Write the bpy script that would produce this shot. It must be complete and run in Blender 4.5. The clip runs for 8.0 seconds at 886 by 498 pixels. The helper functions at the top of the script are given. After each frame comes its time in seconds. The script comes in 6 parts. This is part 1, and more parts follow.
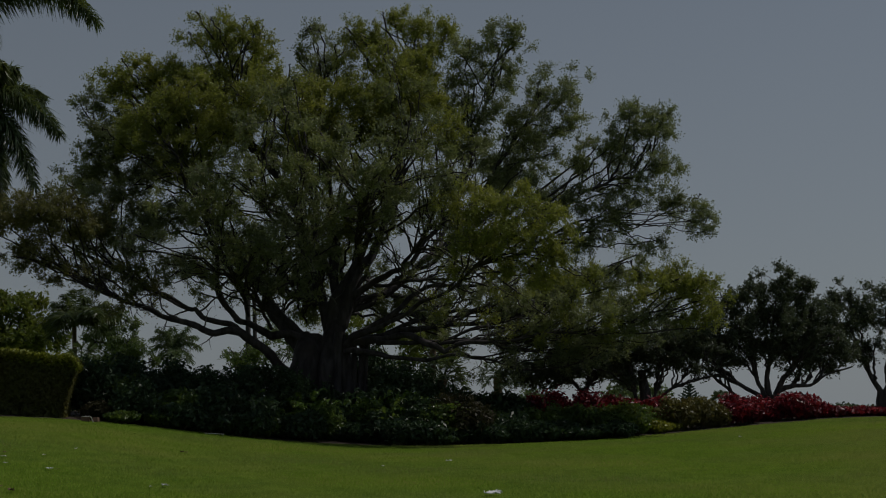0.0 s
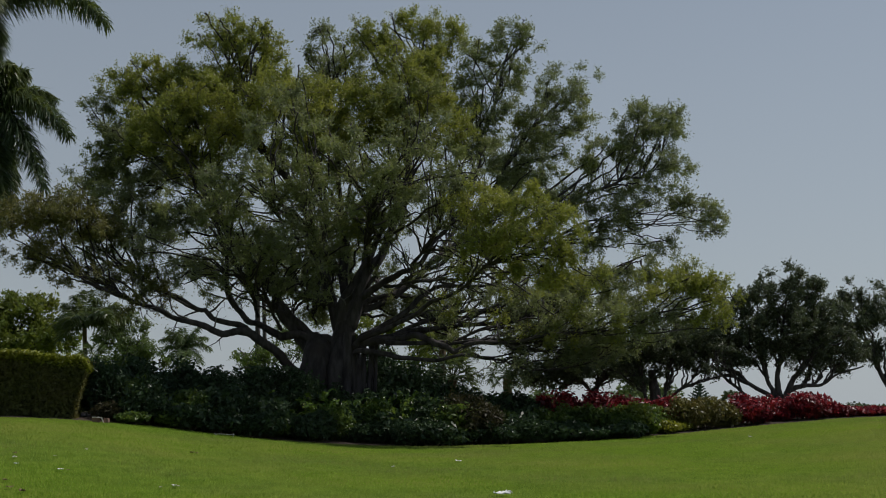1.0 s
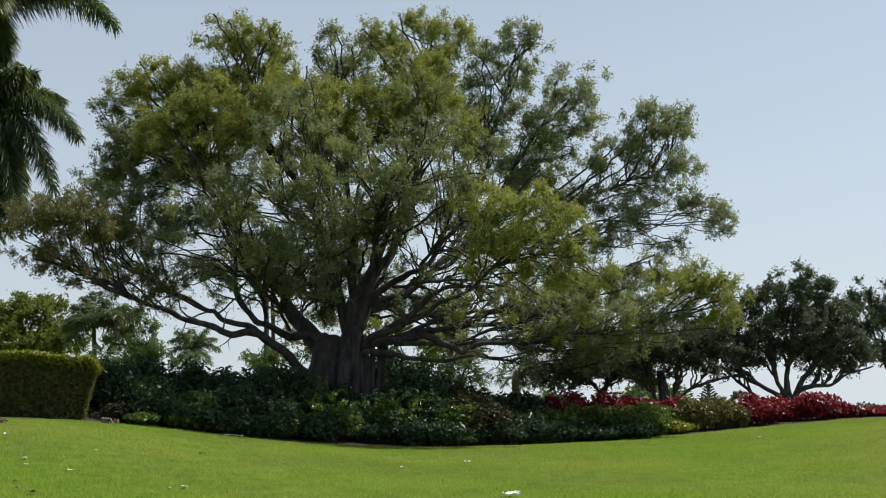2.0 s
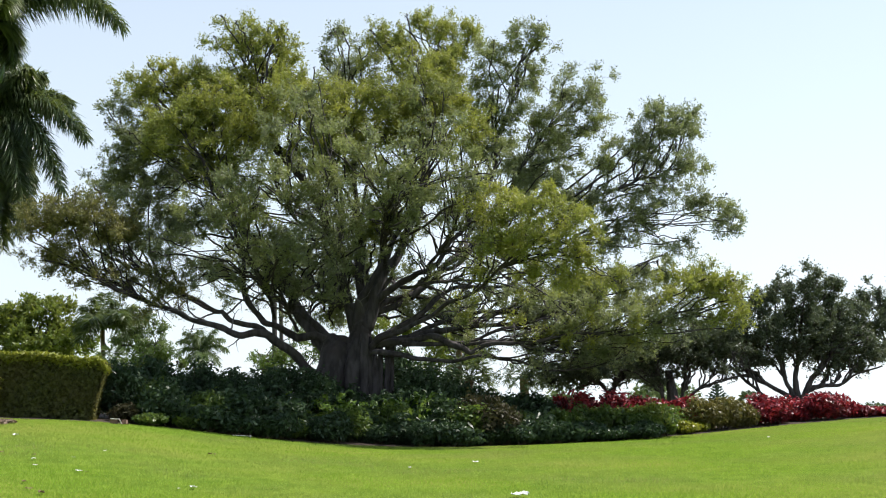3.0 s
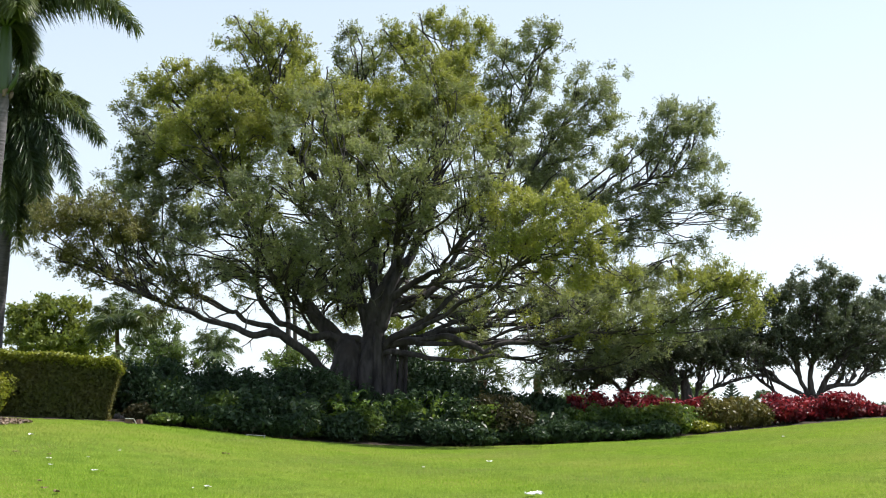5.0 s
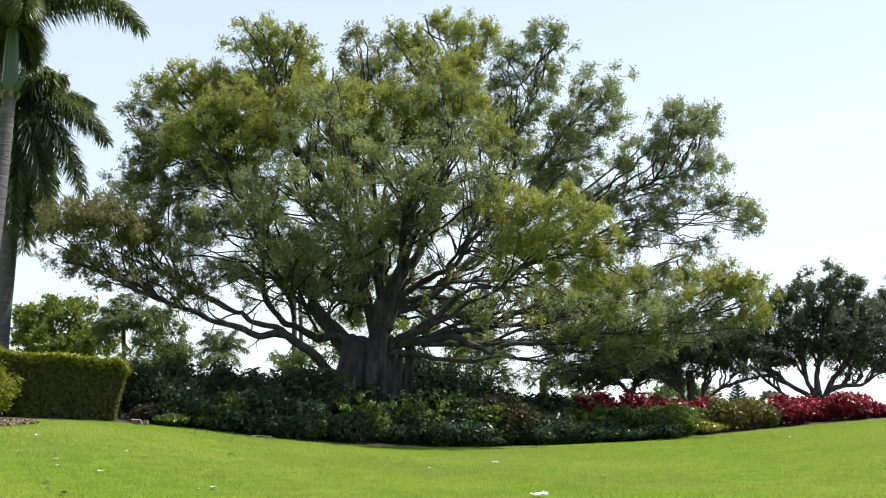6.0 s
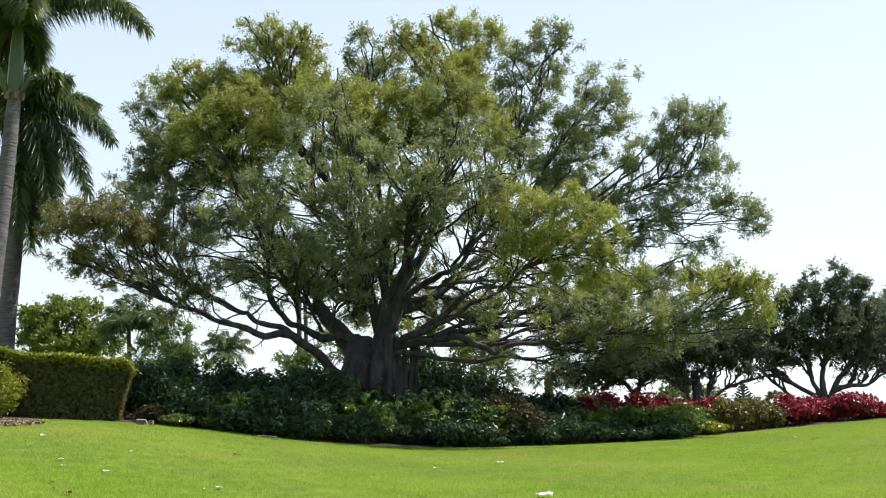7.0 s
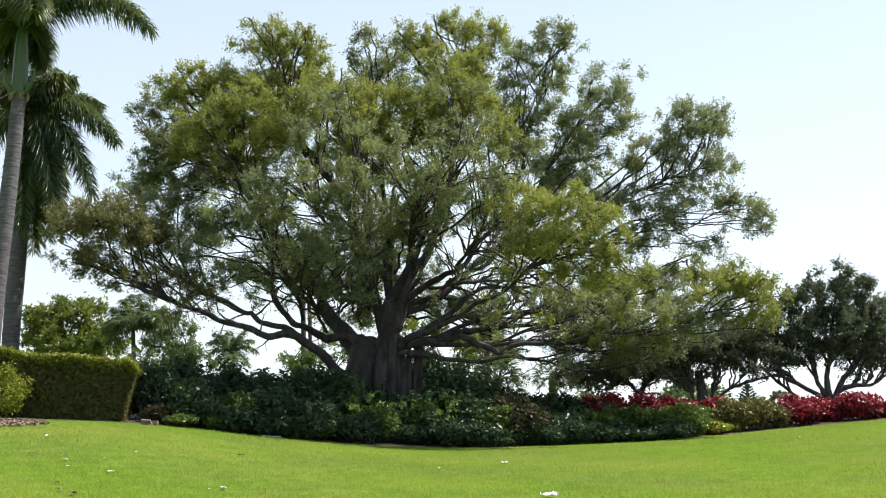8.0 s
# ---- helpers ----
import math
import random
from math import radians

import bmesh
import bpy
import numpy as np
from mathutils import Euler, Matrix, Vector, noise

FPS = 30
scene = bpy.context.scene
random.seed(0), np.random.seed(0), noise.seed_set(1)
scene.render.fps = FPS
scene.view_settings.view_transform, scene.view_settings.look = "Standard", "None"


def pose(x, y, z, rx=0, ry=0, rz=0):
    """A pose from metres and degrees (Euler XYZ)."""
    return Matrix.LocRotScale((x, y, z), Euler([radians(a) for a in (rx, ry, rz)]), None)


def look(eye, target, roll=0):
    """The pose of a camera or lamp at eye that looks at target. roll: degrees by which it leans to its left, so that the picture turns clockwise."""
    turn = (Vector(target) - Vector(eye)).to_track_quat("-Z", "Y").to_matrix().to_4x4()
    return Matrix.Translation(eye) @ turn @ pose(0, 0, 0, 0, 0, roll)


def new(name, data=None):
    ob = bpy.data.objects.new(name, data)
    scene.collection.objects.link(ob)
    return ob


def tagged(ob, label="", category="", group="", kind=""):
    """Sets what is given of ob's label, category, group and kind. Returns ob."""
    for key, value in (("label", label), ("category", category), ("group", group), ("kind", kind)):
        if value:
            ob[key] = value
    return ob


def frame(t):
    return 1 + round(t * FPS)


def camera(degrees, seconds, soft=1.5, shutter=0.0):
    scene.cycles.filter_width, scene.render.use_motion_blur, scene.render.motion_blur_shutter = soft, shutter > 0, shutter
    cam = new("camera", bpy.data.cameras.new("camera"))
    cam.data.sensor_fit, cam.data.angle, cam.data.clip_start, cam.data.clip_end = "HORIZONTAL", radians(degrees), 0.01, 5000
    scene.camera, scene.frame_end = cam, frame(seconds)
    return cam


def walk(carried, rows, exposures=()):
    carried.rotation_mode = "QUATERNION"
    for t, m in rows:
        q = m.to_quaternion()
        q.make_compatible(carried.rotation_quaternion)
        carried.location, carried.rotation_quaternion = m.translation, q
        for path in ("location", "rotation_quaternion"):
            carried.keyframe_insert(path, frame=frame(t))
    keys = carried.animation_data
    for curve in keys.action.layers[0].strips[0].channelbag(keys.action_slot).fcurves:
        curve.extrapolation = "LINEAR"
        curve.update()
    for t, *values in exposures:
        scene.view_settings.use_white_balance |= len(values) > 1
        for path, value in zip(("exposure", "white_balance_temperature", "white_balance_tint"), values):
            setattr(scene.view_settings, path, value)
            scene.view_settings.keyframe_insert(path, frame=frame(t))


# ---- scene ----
cam = camera(42.0, 8.0, soft=1.05)
ROWS = [
    (0, pose(0, 0, 1.6, 97.883, -0.229, -1.808)),
    (0.5, pose(0, 0, 1.6, 97.891, -0.206, -1.561)),
    (1, pose(0, 0, 1.6, 97.900, -0.152, -1.334)),
    (1.5, pose(0, 0, 1.6, 97.911, -0.126, -1.119)),
    (3, pose(0, 0, 1.6, 97.944, -0.032, -0.509)),
    (3.5, pose(0, 0, 1.6, 97.936, 0.014, -0.330)),
    (4, pose(0, 0, 1.6, 97.917, 0.009, -0.161)),
    (4.5, pose(0, 0, 1.6, 97.916, 0.000, 0.000)),
    (6, pose(0, 0, 1.6, 97.960, 0.006, 0.453)),
    (6.5, pose(0, 0, 1.6, 97.963, 0.022, 0.577)),
    (7, pose(0, 0, 1.6, 97.963, 0.019, 0.697)),
    (7.5, pose(0, 0, 1.6, 97.969, 0.042, 0.810)),
    (8, pose(0, 0, 1.6, 97.973, 0.054, 0.904)),
]
EXPOSURE, WHITE = 0.78, 6330
walk(cam, ROWS, exposures=[(0, EXPOSURE - 2.6, WHITE, 13), (0.5, EXPOSURE - 2.02, WHITE, 13), (1, EXPOSURE - 1.53, WHITE, 13), (1.5, EXPOSURE - 1.08, WHITE, 13),
                           (2.2, EXPOSURE - 0.55, WHITE, 13), (2.8, EXPOSURE - 0.14, WHITE, 13), (3.4, EXPOSURE, WHITE, 13), (8, EXPOSURE, WHITE, 13)])

# ---- sky and sun: high, behind the tree and to its right ----
SUN_ELEVATION, SUN_AZIMUTH = 57.0, 74.0
world = bpy.data.worlds.new("sky")
scene.world = world
world.use_nodes = True
wt = world.node_tree
sky = wt.nodes.new("ShaderNodeTexSky")
sky.sky_type = "NISHITA"
sky.sun_disc = False
sky.sun_elevation = radians(SUN_ELEVATION)
sky.sun_rotation = radians(SUN_AZIMUTH)
sky.air_density, sky.dust_density, sky.ozone_density = 1.0, 0.6, 1.0
wt.nodes["Background"].inputs["Strength"].default_value = 0.105
haze = wt.nodes.new("ShaderNodeMix")
haze.data_type = "RGBA"
# the haze thins out smoothly towards the zenith
sky_way, sky_axes, thin = wt.nodes.new("ShaderNodeTexCoord"), wt.nodes.new("ShaderNodeSeparateXYZ"), wt.nodes.new("ShaderNodeMapRange")
thin.inputs["From Min"].default_value, thin.inputs["From Max"].default_value = 0.0, 0.8
thin.inputs["To Min"].default_value, thin.inputs["To Max"].default_value = 0.9, 0.15
wt.links.new(sky_way.outputs["Generated"], sky_axes.inputs[0])
wt.links.new(sky_axes.outputs["Z"], thin.inputs["Value"])
wt.links.new(thin.outputs["Result"], haze.inputs[0])
# and it is brighter on the sun's side
toward, side, veil = wt.nodes.new("ShaderNodeVectorMath"), wt.nodes.new("ShaderNodeMapRange"), wt.nodes.new("ShaderNodeVectorMath")
toward.operation, veil.operation = "DOT_PRODUCT", "SCALE"
toward.inputs[1].default_value = (math.sin(radians(SUN_AZIMUTH)), math.cos(radians(SUN_AZIMUTH)), 0.0)
side.inputs["From Min"].default_value, side.inputs["From Max"].default_value = -1.0, 1.0
side.inputs["To Min"].default_value, side.inputs["To Max"].default_value = 0.78, 1.10
veil.inputs[0].default_value = (5.85, 6.55, 6.8)
wt.links.new(sky_way.outputs["Generated"], toward.inputs[0])
wt.links.new(toward.outputs["Value"], side.inputs["Value"])
wt.links.new(side.outputs["Result"], veil.inputs["Scale"])
wt.links.new(veil.outputs["Vector"], haze.inputs[7])
wt.links.new(sky.outputs["Color"], haze.inputs[6])
wt.links.new(haze.outputs[2], wt.nodes["Background"].inputs["Color"])

sun = new("sun", bpy.data.lights.new("sun", "SUN"))
sun.data.energy, sun.data.angle, sun.data.color = 5.0, radians(0.53), (1.0, 0.95, 0.86)
az, el = radians(SUN_AZIMUTH), radians(SUN_ELEVATION)
sun.matrix_world = look(Vector((math.sin(az) * math.cos(el), math.cos(az) * math.cos(el), math.sin(el))) * 80, (0, 0, 0))


# ---- materials ----
def nodes_of(name):
    m = bpy.data.materials.new(name)
    m.use_nodes = True
    return m, m.node_tree, m.node_tree.nodes["Principled BSDF"]


def rgb(c):
    return (*c, 1.0)


def mix_colour(nt, fac, a, b):
    n = nt.nodes.new("ShaderNodeMix")
    n.data_type = "RGBA"
    for sock, val in ((n.inputs[0], fac), (n.inputs[6], a), (n.inputs[7], b)):
        if isinstance(val, bpy.types.NodeSocket):
            nt.links.new(val, sock)
        elif isinstance(val, tuple):
            sock.default_value = rgb(val)
        else:
            sock.default_value = val
    return n.outputs[2]


def noise_fac(nt, scale, detail=3.0, lo=0.35, hi=0.65, stretch=(1, 1, 1)):
    co = nt.nodes.new("ShaderNodeTexCoord")
    mp = nt.nodes.new("ShaderNodeMapping")
    mp.inputs["Scale"].default_value = stretch
    nz = nt.nodes.new("ShaderNodeTexNoise")
    nz.inputs["Scale"].default_value, nz.inputs["Detail"].default_value = scale, detail
    ramp = nt.nodes.new("ShaderNodeMapRange")
    ramp.inputs["From Min"].default_value, ramp.inputs["From Max"].default_value = lo, hi
    nt.links.new(co.outputs["Object"], mp.inputs["Vector"])
    nt.links.new(mp.outputs["Vector"], nz.inputs["Vector"])
    nt.links.new(nz.outputs["Fac"], ramp.inputs["Value"])
    return ramp.outputs["Result"]


def bump(nt, bsdf, fac, strength, distance):
    b = nt.nodes.new("ShaderNodeBump")
    b.inputs["Strength"].default_value, b.inputs["Distance"].default_value = strength, distance
    nt.links.new(fac, b.inputs["Height"])
    nt.links.new(b.outputs["Normal"], bsdf.inputs["Normal"])


def leaf_material(name, dark, light, tint, glow=0.4, rough=0.45, patch=0.5, amount=0.6, gloss=0.4):
    """Leaves: colour varies leaf by leaf and in patches (tint); part of the light passes through."""
    m, nt, p = nodes_of(name)
    geo = nt.nodes.new("ShaderNodeNewGeometry")
    c = mix_colour(nt, geo.outputs["Random Per Island"], dark, light)
    f = noise_fac(nt, patch, 2.0, 0.42, 0.68)
    mul = nt.nodes.new("ShaderNodeMath")
    mul.operation = "MULTIPLY"
    mul.inputs[1].default_value = amount
    nt.links.new(f, mul.inputs[0])
    c = mix_colour(nt, mul.outputs[0], c, tint)
    nt.links.new(c, p.inputs["Base Color"])
    p.inputs["Roughness"].default_value = rough
    p.inputs["Specular IOR Level"].default_value = gloss
    tr = nt.nodes.new("ShaderNodeBsdfTranslucent")
    warm = mix_colour(nt, 0.35, c, (tint[0] * 1.5, tint[1] * 1.5, tint[2] * 0.6))
    nt.links.new(warm, tr.inputs["Color"])
    mx = nt.nodes.new("ShaderNodeMixShader")
    mx.inputs[0].default_value = glow
    out = nt.nodes["Material Output"]
    nt.links.new(p.outputs[0], mx.inputs[1])
    nt.links.new(tr.outputs[0], mx.inputs[2])
    nt.links.new(mx.outputs[0], out.inputs["Surface"])
    return m


def bark_material(name, dark, light, scale=6.0, stretch=(1, 1, 0.25), rough=0.85, depth=0.03, stain=None):
    m, nt, p = nodes_of(name)
    f = noise_fac(nt, scale, 6.0, 0.35, 0.68, stretch)
    c = mix_colour(nt, f, dark, light)
    if stain:
        c = mix_colour(nt, noise_fac(nt, 0.9, 3.0, 0.5, 0.7), c, stain)
    nt.links.new(c, p.inputs["Base Color"])
    p.inputs["Roughness"].default_value = rough
    bump(nt, p, f, 0.8, depth)
    return m


def ground_material(name, a, b, c3, fine, broad, rough=0.9, depth=0.02, gloss=0.3):
    m, nt, p = nodes_of(name)
    p.inputs["Specular IOR Level"].default_value = gloss
    c = mix_colour(nt, noise_fac(nt, fine, 4.0, 0.3, 0.7), a, b)
    c = mix_colour(nt, noise_fac(nt, broad, 3.0, 0.45, 0.72), c, c3)
    nt.links.new(c, p.inputs["Base Color"])
    p.inputs["Roughness"].default_value = rough
    bump(nt, p, noise_fac(nt, fine * 2, 4.0, 0.2, 0.8), 0.6, depth)
    return m


M_FIG = leaf_material("fig_leaf", (0.104, 0.127, 0.086), (0.218, 0.256, 0.142), (0.265, 0.300, 0.096), glow=0.46, rough=0.5, gloss=0.5, patch=0.45)
# yellower copy of the fig leaf: sun on the crown's tops put into colour
M_FIG_YELLOW = leaf_material("fig_leaf_sunlit", (0.12, 0.152, 0.05), (0.285, 0.33, 0.066), (0.32, 0.325, 0.065), glow=0.48, rough=0.5, gloss=0.45, patch=0.5)
M_FIG_BRONZE = leaf_material("bronze_fig_leaf", (0.085, 0.098, 0.045), (0.20, 0.215, 0.072), (0.215, 0.190, 0.062), glow=0.4, rough=0.5, gloss=0.4, patch=0.7)
M_OAK = leaf_material("oak_leaf", (0.050, 0.070, 0.045), (0.125, 0.146, 0.086), (0.09, 0.115, 0.062), glow=0.34, rough=0.45, gloss=0.42)
M_LIGHT = leaf_material("light_green_leaf", (0.08, 0.125, 0.022), (0.17, 0.225, 0.045), (0.19, 0.21, 0.04), glow=0.45)
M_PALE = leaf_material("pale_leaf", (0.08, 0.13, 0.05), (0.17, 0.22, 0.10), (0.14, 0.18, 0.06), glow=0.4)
# darker and bluer than the green shrub leaf: the fig's shade is put in
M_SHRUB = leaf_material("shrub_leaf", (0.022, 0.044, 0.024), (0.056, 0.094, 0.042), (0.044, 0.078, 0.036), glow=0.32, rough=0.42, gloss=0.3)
M_SHRUB_GREEN = leaf_material("green_shrub_leaf", (0.036, 0.074, 0.020), (0.120, 0.190, 0.038), (0.125, 0.170, 0.038), glow=0.42, rough=0.38, gloss=0.4)
M_OLIVE = leaf_material("olive_shrub_leaf", (0.08, 0.088, 0.022), (0.20, 0.195, 0.05), (0.12, 0.08, 0.04), glow=0.35)
M_YELLOW = leaf_material("yellow_green_leaf", (0.13, 0.17, 0.015), (0.26, 0.28, 0.03), (0.20, 0.20, 0.03), glow=0.45)
M_RED = leaf_material("red_leaf", (0.024, 0.005, 0.013), (0.53, 0.040, 0.050), (0.10, 0.012, 0.026), glow=0.3, rough=0.42, patch=1.9, amount=0.85, gloss=0.4)
M_BROWN = leaf_material("bronze_leaf", (0.03, 0.034, 0.018), (0.07, 0.055, 0.03), (0.04, 0.045, 0.02), glow=0.25, gloss=0.15)
M_HEDGE = leaf_material("hedge_leaf", (0.058, 0.070, 0.024), (0.165, 0.178, 0.052), (0.150, 0.120, 0.050), glow=0.5, rough=0.5, gloss=0.3)
M_BROAD = leaf_material("broad_leaf", (0.045, 0.095, 0.022), (0.15, 0.23, 0.045), (0.12, 0.20, 0.036), glow=0.35, rough=0.2, gloss=0.6)
M_FERN = leaf_material("fern_leaf", (0.05, 0.13, 0.02), (0.10, 0.22, 0.03), (0.08, 0.20, 0.03), glow=0.4)
M_PALM = leaf_material("palm_leaflet", (0.024, 0.050, 0.029), (0.068, 0.110, 0.054), (0.15, 0.18, 0.035), glow=0.42, rough=0.38, gloss=0.6)
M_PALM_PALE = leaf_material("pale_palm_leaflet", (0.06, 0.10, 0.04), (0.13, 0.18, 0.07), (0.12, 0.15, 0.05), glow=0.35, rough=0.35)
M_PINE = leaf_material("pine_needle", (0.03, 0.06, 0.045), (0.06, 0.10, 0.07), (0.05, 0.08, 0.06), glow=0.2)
# leaf of the far woods, with the haze of distance put into its colour
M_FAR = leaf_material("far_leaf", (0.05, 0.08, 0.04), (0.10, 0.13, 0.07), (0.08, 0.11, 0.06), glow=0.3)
M_GRASS = leaf_material("grass_blade", (0.205, 0.345, 0.036), (0.290, 0.440, 0.054), (0.275, 0.305, 0.105), glow=0.5, rough=0.8, gloss=0.1, patch=0.26, amount=0.9)
M_BARK = bark_material("fig_bark", (0.019, 0.0160, 0.0172), (0.078, 0.067, 0.070), 5.0, stain=(0.036, 0.028, 0.028))
# paler copy of the bark for twigs: sun on crown branches put into colour
M_TWIG = bark_material("sunlit_twig_bark", (0.055, 0.050, 0.051), (0.155, 0.143, 0.143), 9.0, depth=0.004)
M_OAKBARK = bark_material("oak_bark", (0.028, 0.024, 0.022), (0.09, 0.08, 0.07), 9.0)
M_STEM = bark_material("shrub_stem", (0.06, 0.045, 0.03), (0.16, 0.12, 0.08), 12.0)
M_PALMTRUNK = bark_material("palm_trunk", (0.066, 0.060, 0.066), (0.135, 0.126, 0.134), 3.0, (1, 1, 5.0), depth=0.015, stain=(0.105, 0.093, 0.094))
M_BOOT = bark_material("old_leaf_base", (0.11, 0.08, 0.05), (0.24, 0.18, 0.12), 10.0)
M_SHAFT = bark_material("palm_crownshaft", (0.028, 0.060, 0.012), (0.062, 0.104, 0.020), 2.0, (1, 1, 0.15), rough=0.4, depth=0.004)
M_SOIL = ground_material("mulch", (0.025, 0.018, 0.013), (0.08, 0.055, 0.04), (0.05, 0.035, 0.025), 9.0, 0.6, depth=0.05)
M_CHIP = leaf_material("wood_chip", (0.10, 0.07, 0.05), (0.32, 0.24, 0.17), (0.20, 0.14, 0.10), glow=0.02, rough=0.9)
M_LAWN = ground_material("lawn", (0.068, 0.118, 0.014), (0.126, 0.184, 0.024), (0.154, 0.174, 0.034), 2.2, 0.22, rough=1.0, gloss=0.0)
M_PAPER = ground_material("white_paper", (0.70, 0.70, 0.68), (0.82, 0.82, 0.80), (0.76, 0.75, 0.72), 30.0, 8.0, 0.7, 0.003)
M_DRYLEAF = ground_material("dry_leaf", (0.10, 0.06, 0.035), (0.22, 0.15, 0.09), (0.15, 0.10, 0.06), 25.0, 6.0, 0.8, 0.003)
M_STONE = ground_material("pale_stone", (0.50, 0.46, 0.42), (0.68, 0.64, 0.60), (0.44, 0.36, 0.31), 14.0, 3.0, 0.85, 0.006)
M_BRICK = ground_material("reddish_block", (0.13, 0.078, 0.056), (0.21, 0.125, 0.092), (0.12, 0.09, 0.075), 16.0, 4.0, 0.9, 0.006)
M_PIPE = ground_material("grey_plastic", (0.42, 0.42, 0.41), (0.52, 0.52, 0.50), (0.33, 0.31, 0.28), 20.0, 2.0, 0.5, 0.002)
M_WALL = ground_material("cream_render", (0.58, 0.53, 0.46), (0.66, 0.61, 0.54), (0.52, 0.46, 0.40), 6.0, 0.6, 0.9, 0.004)
M_ROOF = ground_material("pink_clay_roof", (0.42, 0.24, 0.20), (0.56, 0.36, 0.31), (0.48, 0.30, 0.26), 8.0, 0.5, 0.8, 0.02)


# ---- the lie of the land ----
def ground_z(x, y):
    """A shallow bowl of lawn that rises to both sides, level far away."""
    x, y = np.asarray(x, float), np.asarray(y, float)
    xs = (-60, -16, -12, -9, -7.3, -5.7, -3.8, -1.6, 0.3, 3, 5.9, 7.9, 10.1, 12.4, 14.7, 16.5, 20, 70)
    zs = (1.2, 1.42, 1.38, 1.24, 1.03, 0.82, 0.61, 0.46, 0.43, 0.48, 0.60, 0.69, 0.85, 1.04, 1.21, 1.33, 1.4, 1.2)
    prof = sum(np.interp(x + d, xs, zs) for d in (-1.2, -0.6, 0.0, 0.6, 1.2)) / 5
    s = np.clip((y - 5) / 28, 0, 1)
    s = s * s * (3 - 2 * s)
    far = np.clip((y - 46) / 60, 0, 1)
    return prof * s * (1 - far) + 0.7 * far


def bed_edge(x):
    """How far ahead the lawn ends and the planting bed begins."""
    return np.interp(x, (-30, -12, -5.7, -1.6, 0.3, 5.9, 10, 16.5, 40), (27.5, 32.2, 34.7, 36.0, 36.3, 38.2, 41.0, 43.7, 53))


# ---- mesh helpers ----
def quads_mesh(name, v, q):
    """A mesh from vertices (n x 3) and faces of one size (m x 4, or m x 3)."""
    v, q = np.asarray(v, np.float32), np.asarray(q, np.int32)
    me = bpy.data.meshes.new(name)
    me.vertices.add(len(v))
    me.vertices.foreach_set("co", v.ravel())
    me.loops.add(q.size)
    me.loops.foreach_set("vertex_index", q.ravel())
    me.polygons.add(len(q))
    me.polygons.foreach_set("loop_start", np.arange(0, q.size, q.shape[1], dtype=np.int32))
    me.update(calc_edges=True)
    return me


class Batch:
    """Collects pieces of quads into one mesh."""

    def __init__(self):
        self.v, self.q, self.n = [], [], 0

    def add(self, v, q):
        self.v.append(np.asarray(v, float))
        self.q.append(np.asarray(q, int) + self.n)
        self.n += len(v)

    def mesh(self, name, origin, smooth=True):
        me = quads_mesh(name, np.concatenate(self.v) - np.asarray(origin), np.concatenate(self.q))
        if smooth:
            me.polygons.foreach_set("use_smooth", np.ones(len(me.polygons), bool))
        return me


def part(name, mesh, material, parent, label=""):
    """Links a mesh as one part under a thing or a part."""
    if isinstance(mesh, bmesh.types.BMesh):
        me = bpy.data.meshes.new(name)
        mesh.to_mesh(me)
        mesh.free()
        mesh = me
    mesh.materials.append(material)
    ob = new(name, mesh)
    ob.parent = parent
    return tagged(ob, label)


def thing(name, at, label, category, group="", kind=""):
    ob = new(name)
    ob.location = at
    ob.empty_display_size = 0.2
    return tagged(ob, label, category, group, kind)


def spline(points, steps=6):
    """A smooth curve through points (any number of columns)."""
    p = np.asarray(points, float)
    p = np.vstack([2 * p[0] - p[1], p, 2 * p[-1] - p[-2]])
    t = np.linspace(0, 1, steps, endpoint=False)[:, None]
    out = []
    for a, b, c, d in zip(p, p[1:], p[2:], p[3:]):
        out.append(0.5 * (2 * b + (c - a) * t + (2 * a - 5 * b + 4 * c - d) * t ** 2 + (3 * b - a - 3 * c + d) * t ** 3))
    return np.vstack(out + [p[-2:-1]])


def tube(points, radii, sides=8, lumps=0.0, rng=None):
    p, r = np.asarray(points, float), np.asarray(radii, float)
    t = np.gradient(p, axis=0)
    t /= np.linalg.norm(t, axis=1)[:, None] + 1e-9
    ref = np.array([0.31, 0.87, 0.38])
    u = np.cross(t, ref)
    u /= np.linalg.norm(u, axis=1)[:, None] + 1e-9
    w = np.cross(t, u)
    a = np.linspace(0, 2 * np.pi, sides, endpoint=False)
    rr = r[:, None] * np.ones(sides)
    if lumps:
        rr = rr * (1 + lumps * rng.standard_normal(rr.shape))
    v = p[:, None, :] + rr[:, :, None] * (np.cos(a)[None, :, None] * u[:, None, :] + np.sin(a)[None, :, None] * w[:, None, :])
    i, j = np.meshgrid(np.arange(len(p) - 1), np.arange(sides), indexing="ij")
    k = (j + 1) % sides
    q = np.stack([i * sides + j, i * sides + k, (i + 1) * sides + k, (i + 1) * sides + j], -1).reshape(-1, 4)
    return v.reshape(-1, 3), q


def unit(v):
    return v / (np.linalg.norm(v, axis=-1, keepdims=True) + 1e-9)


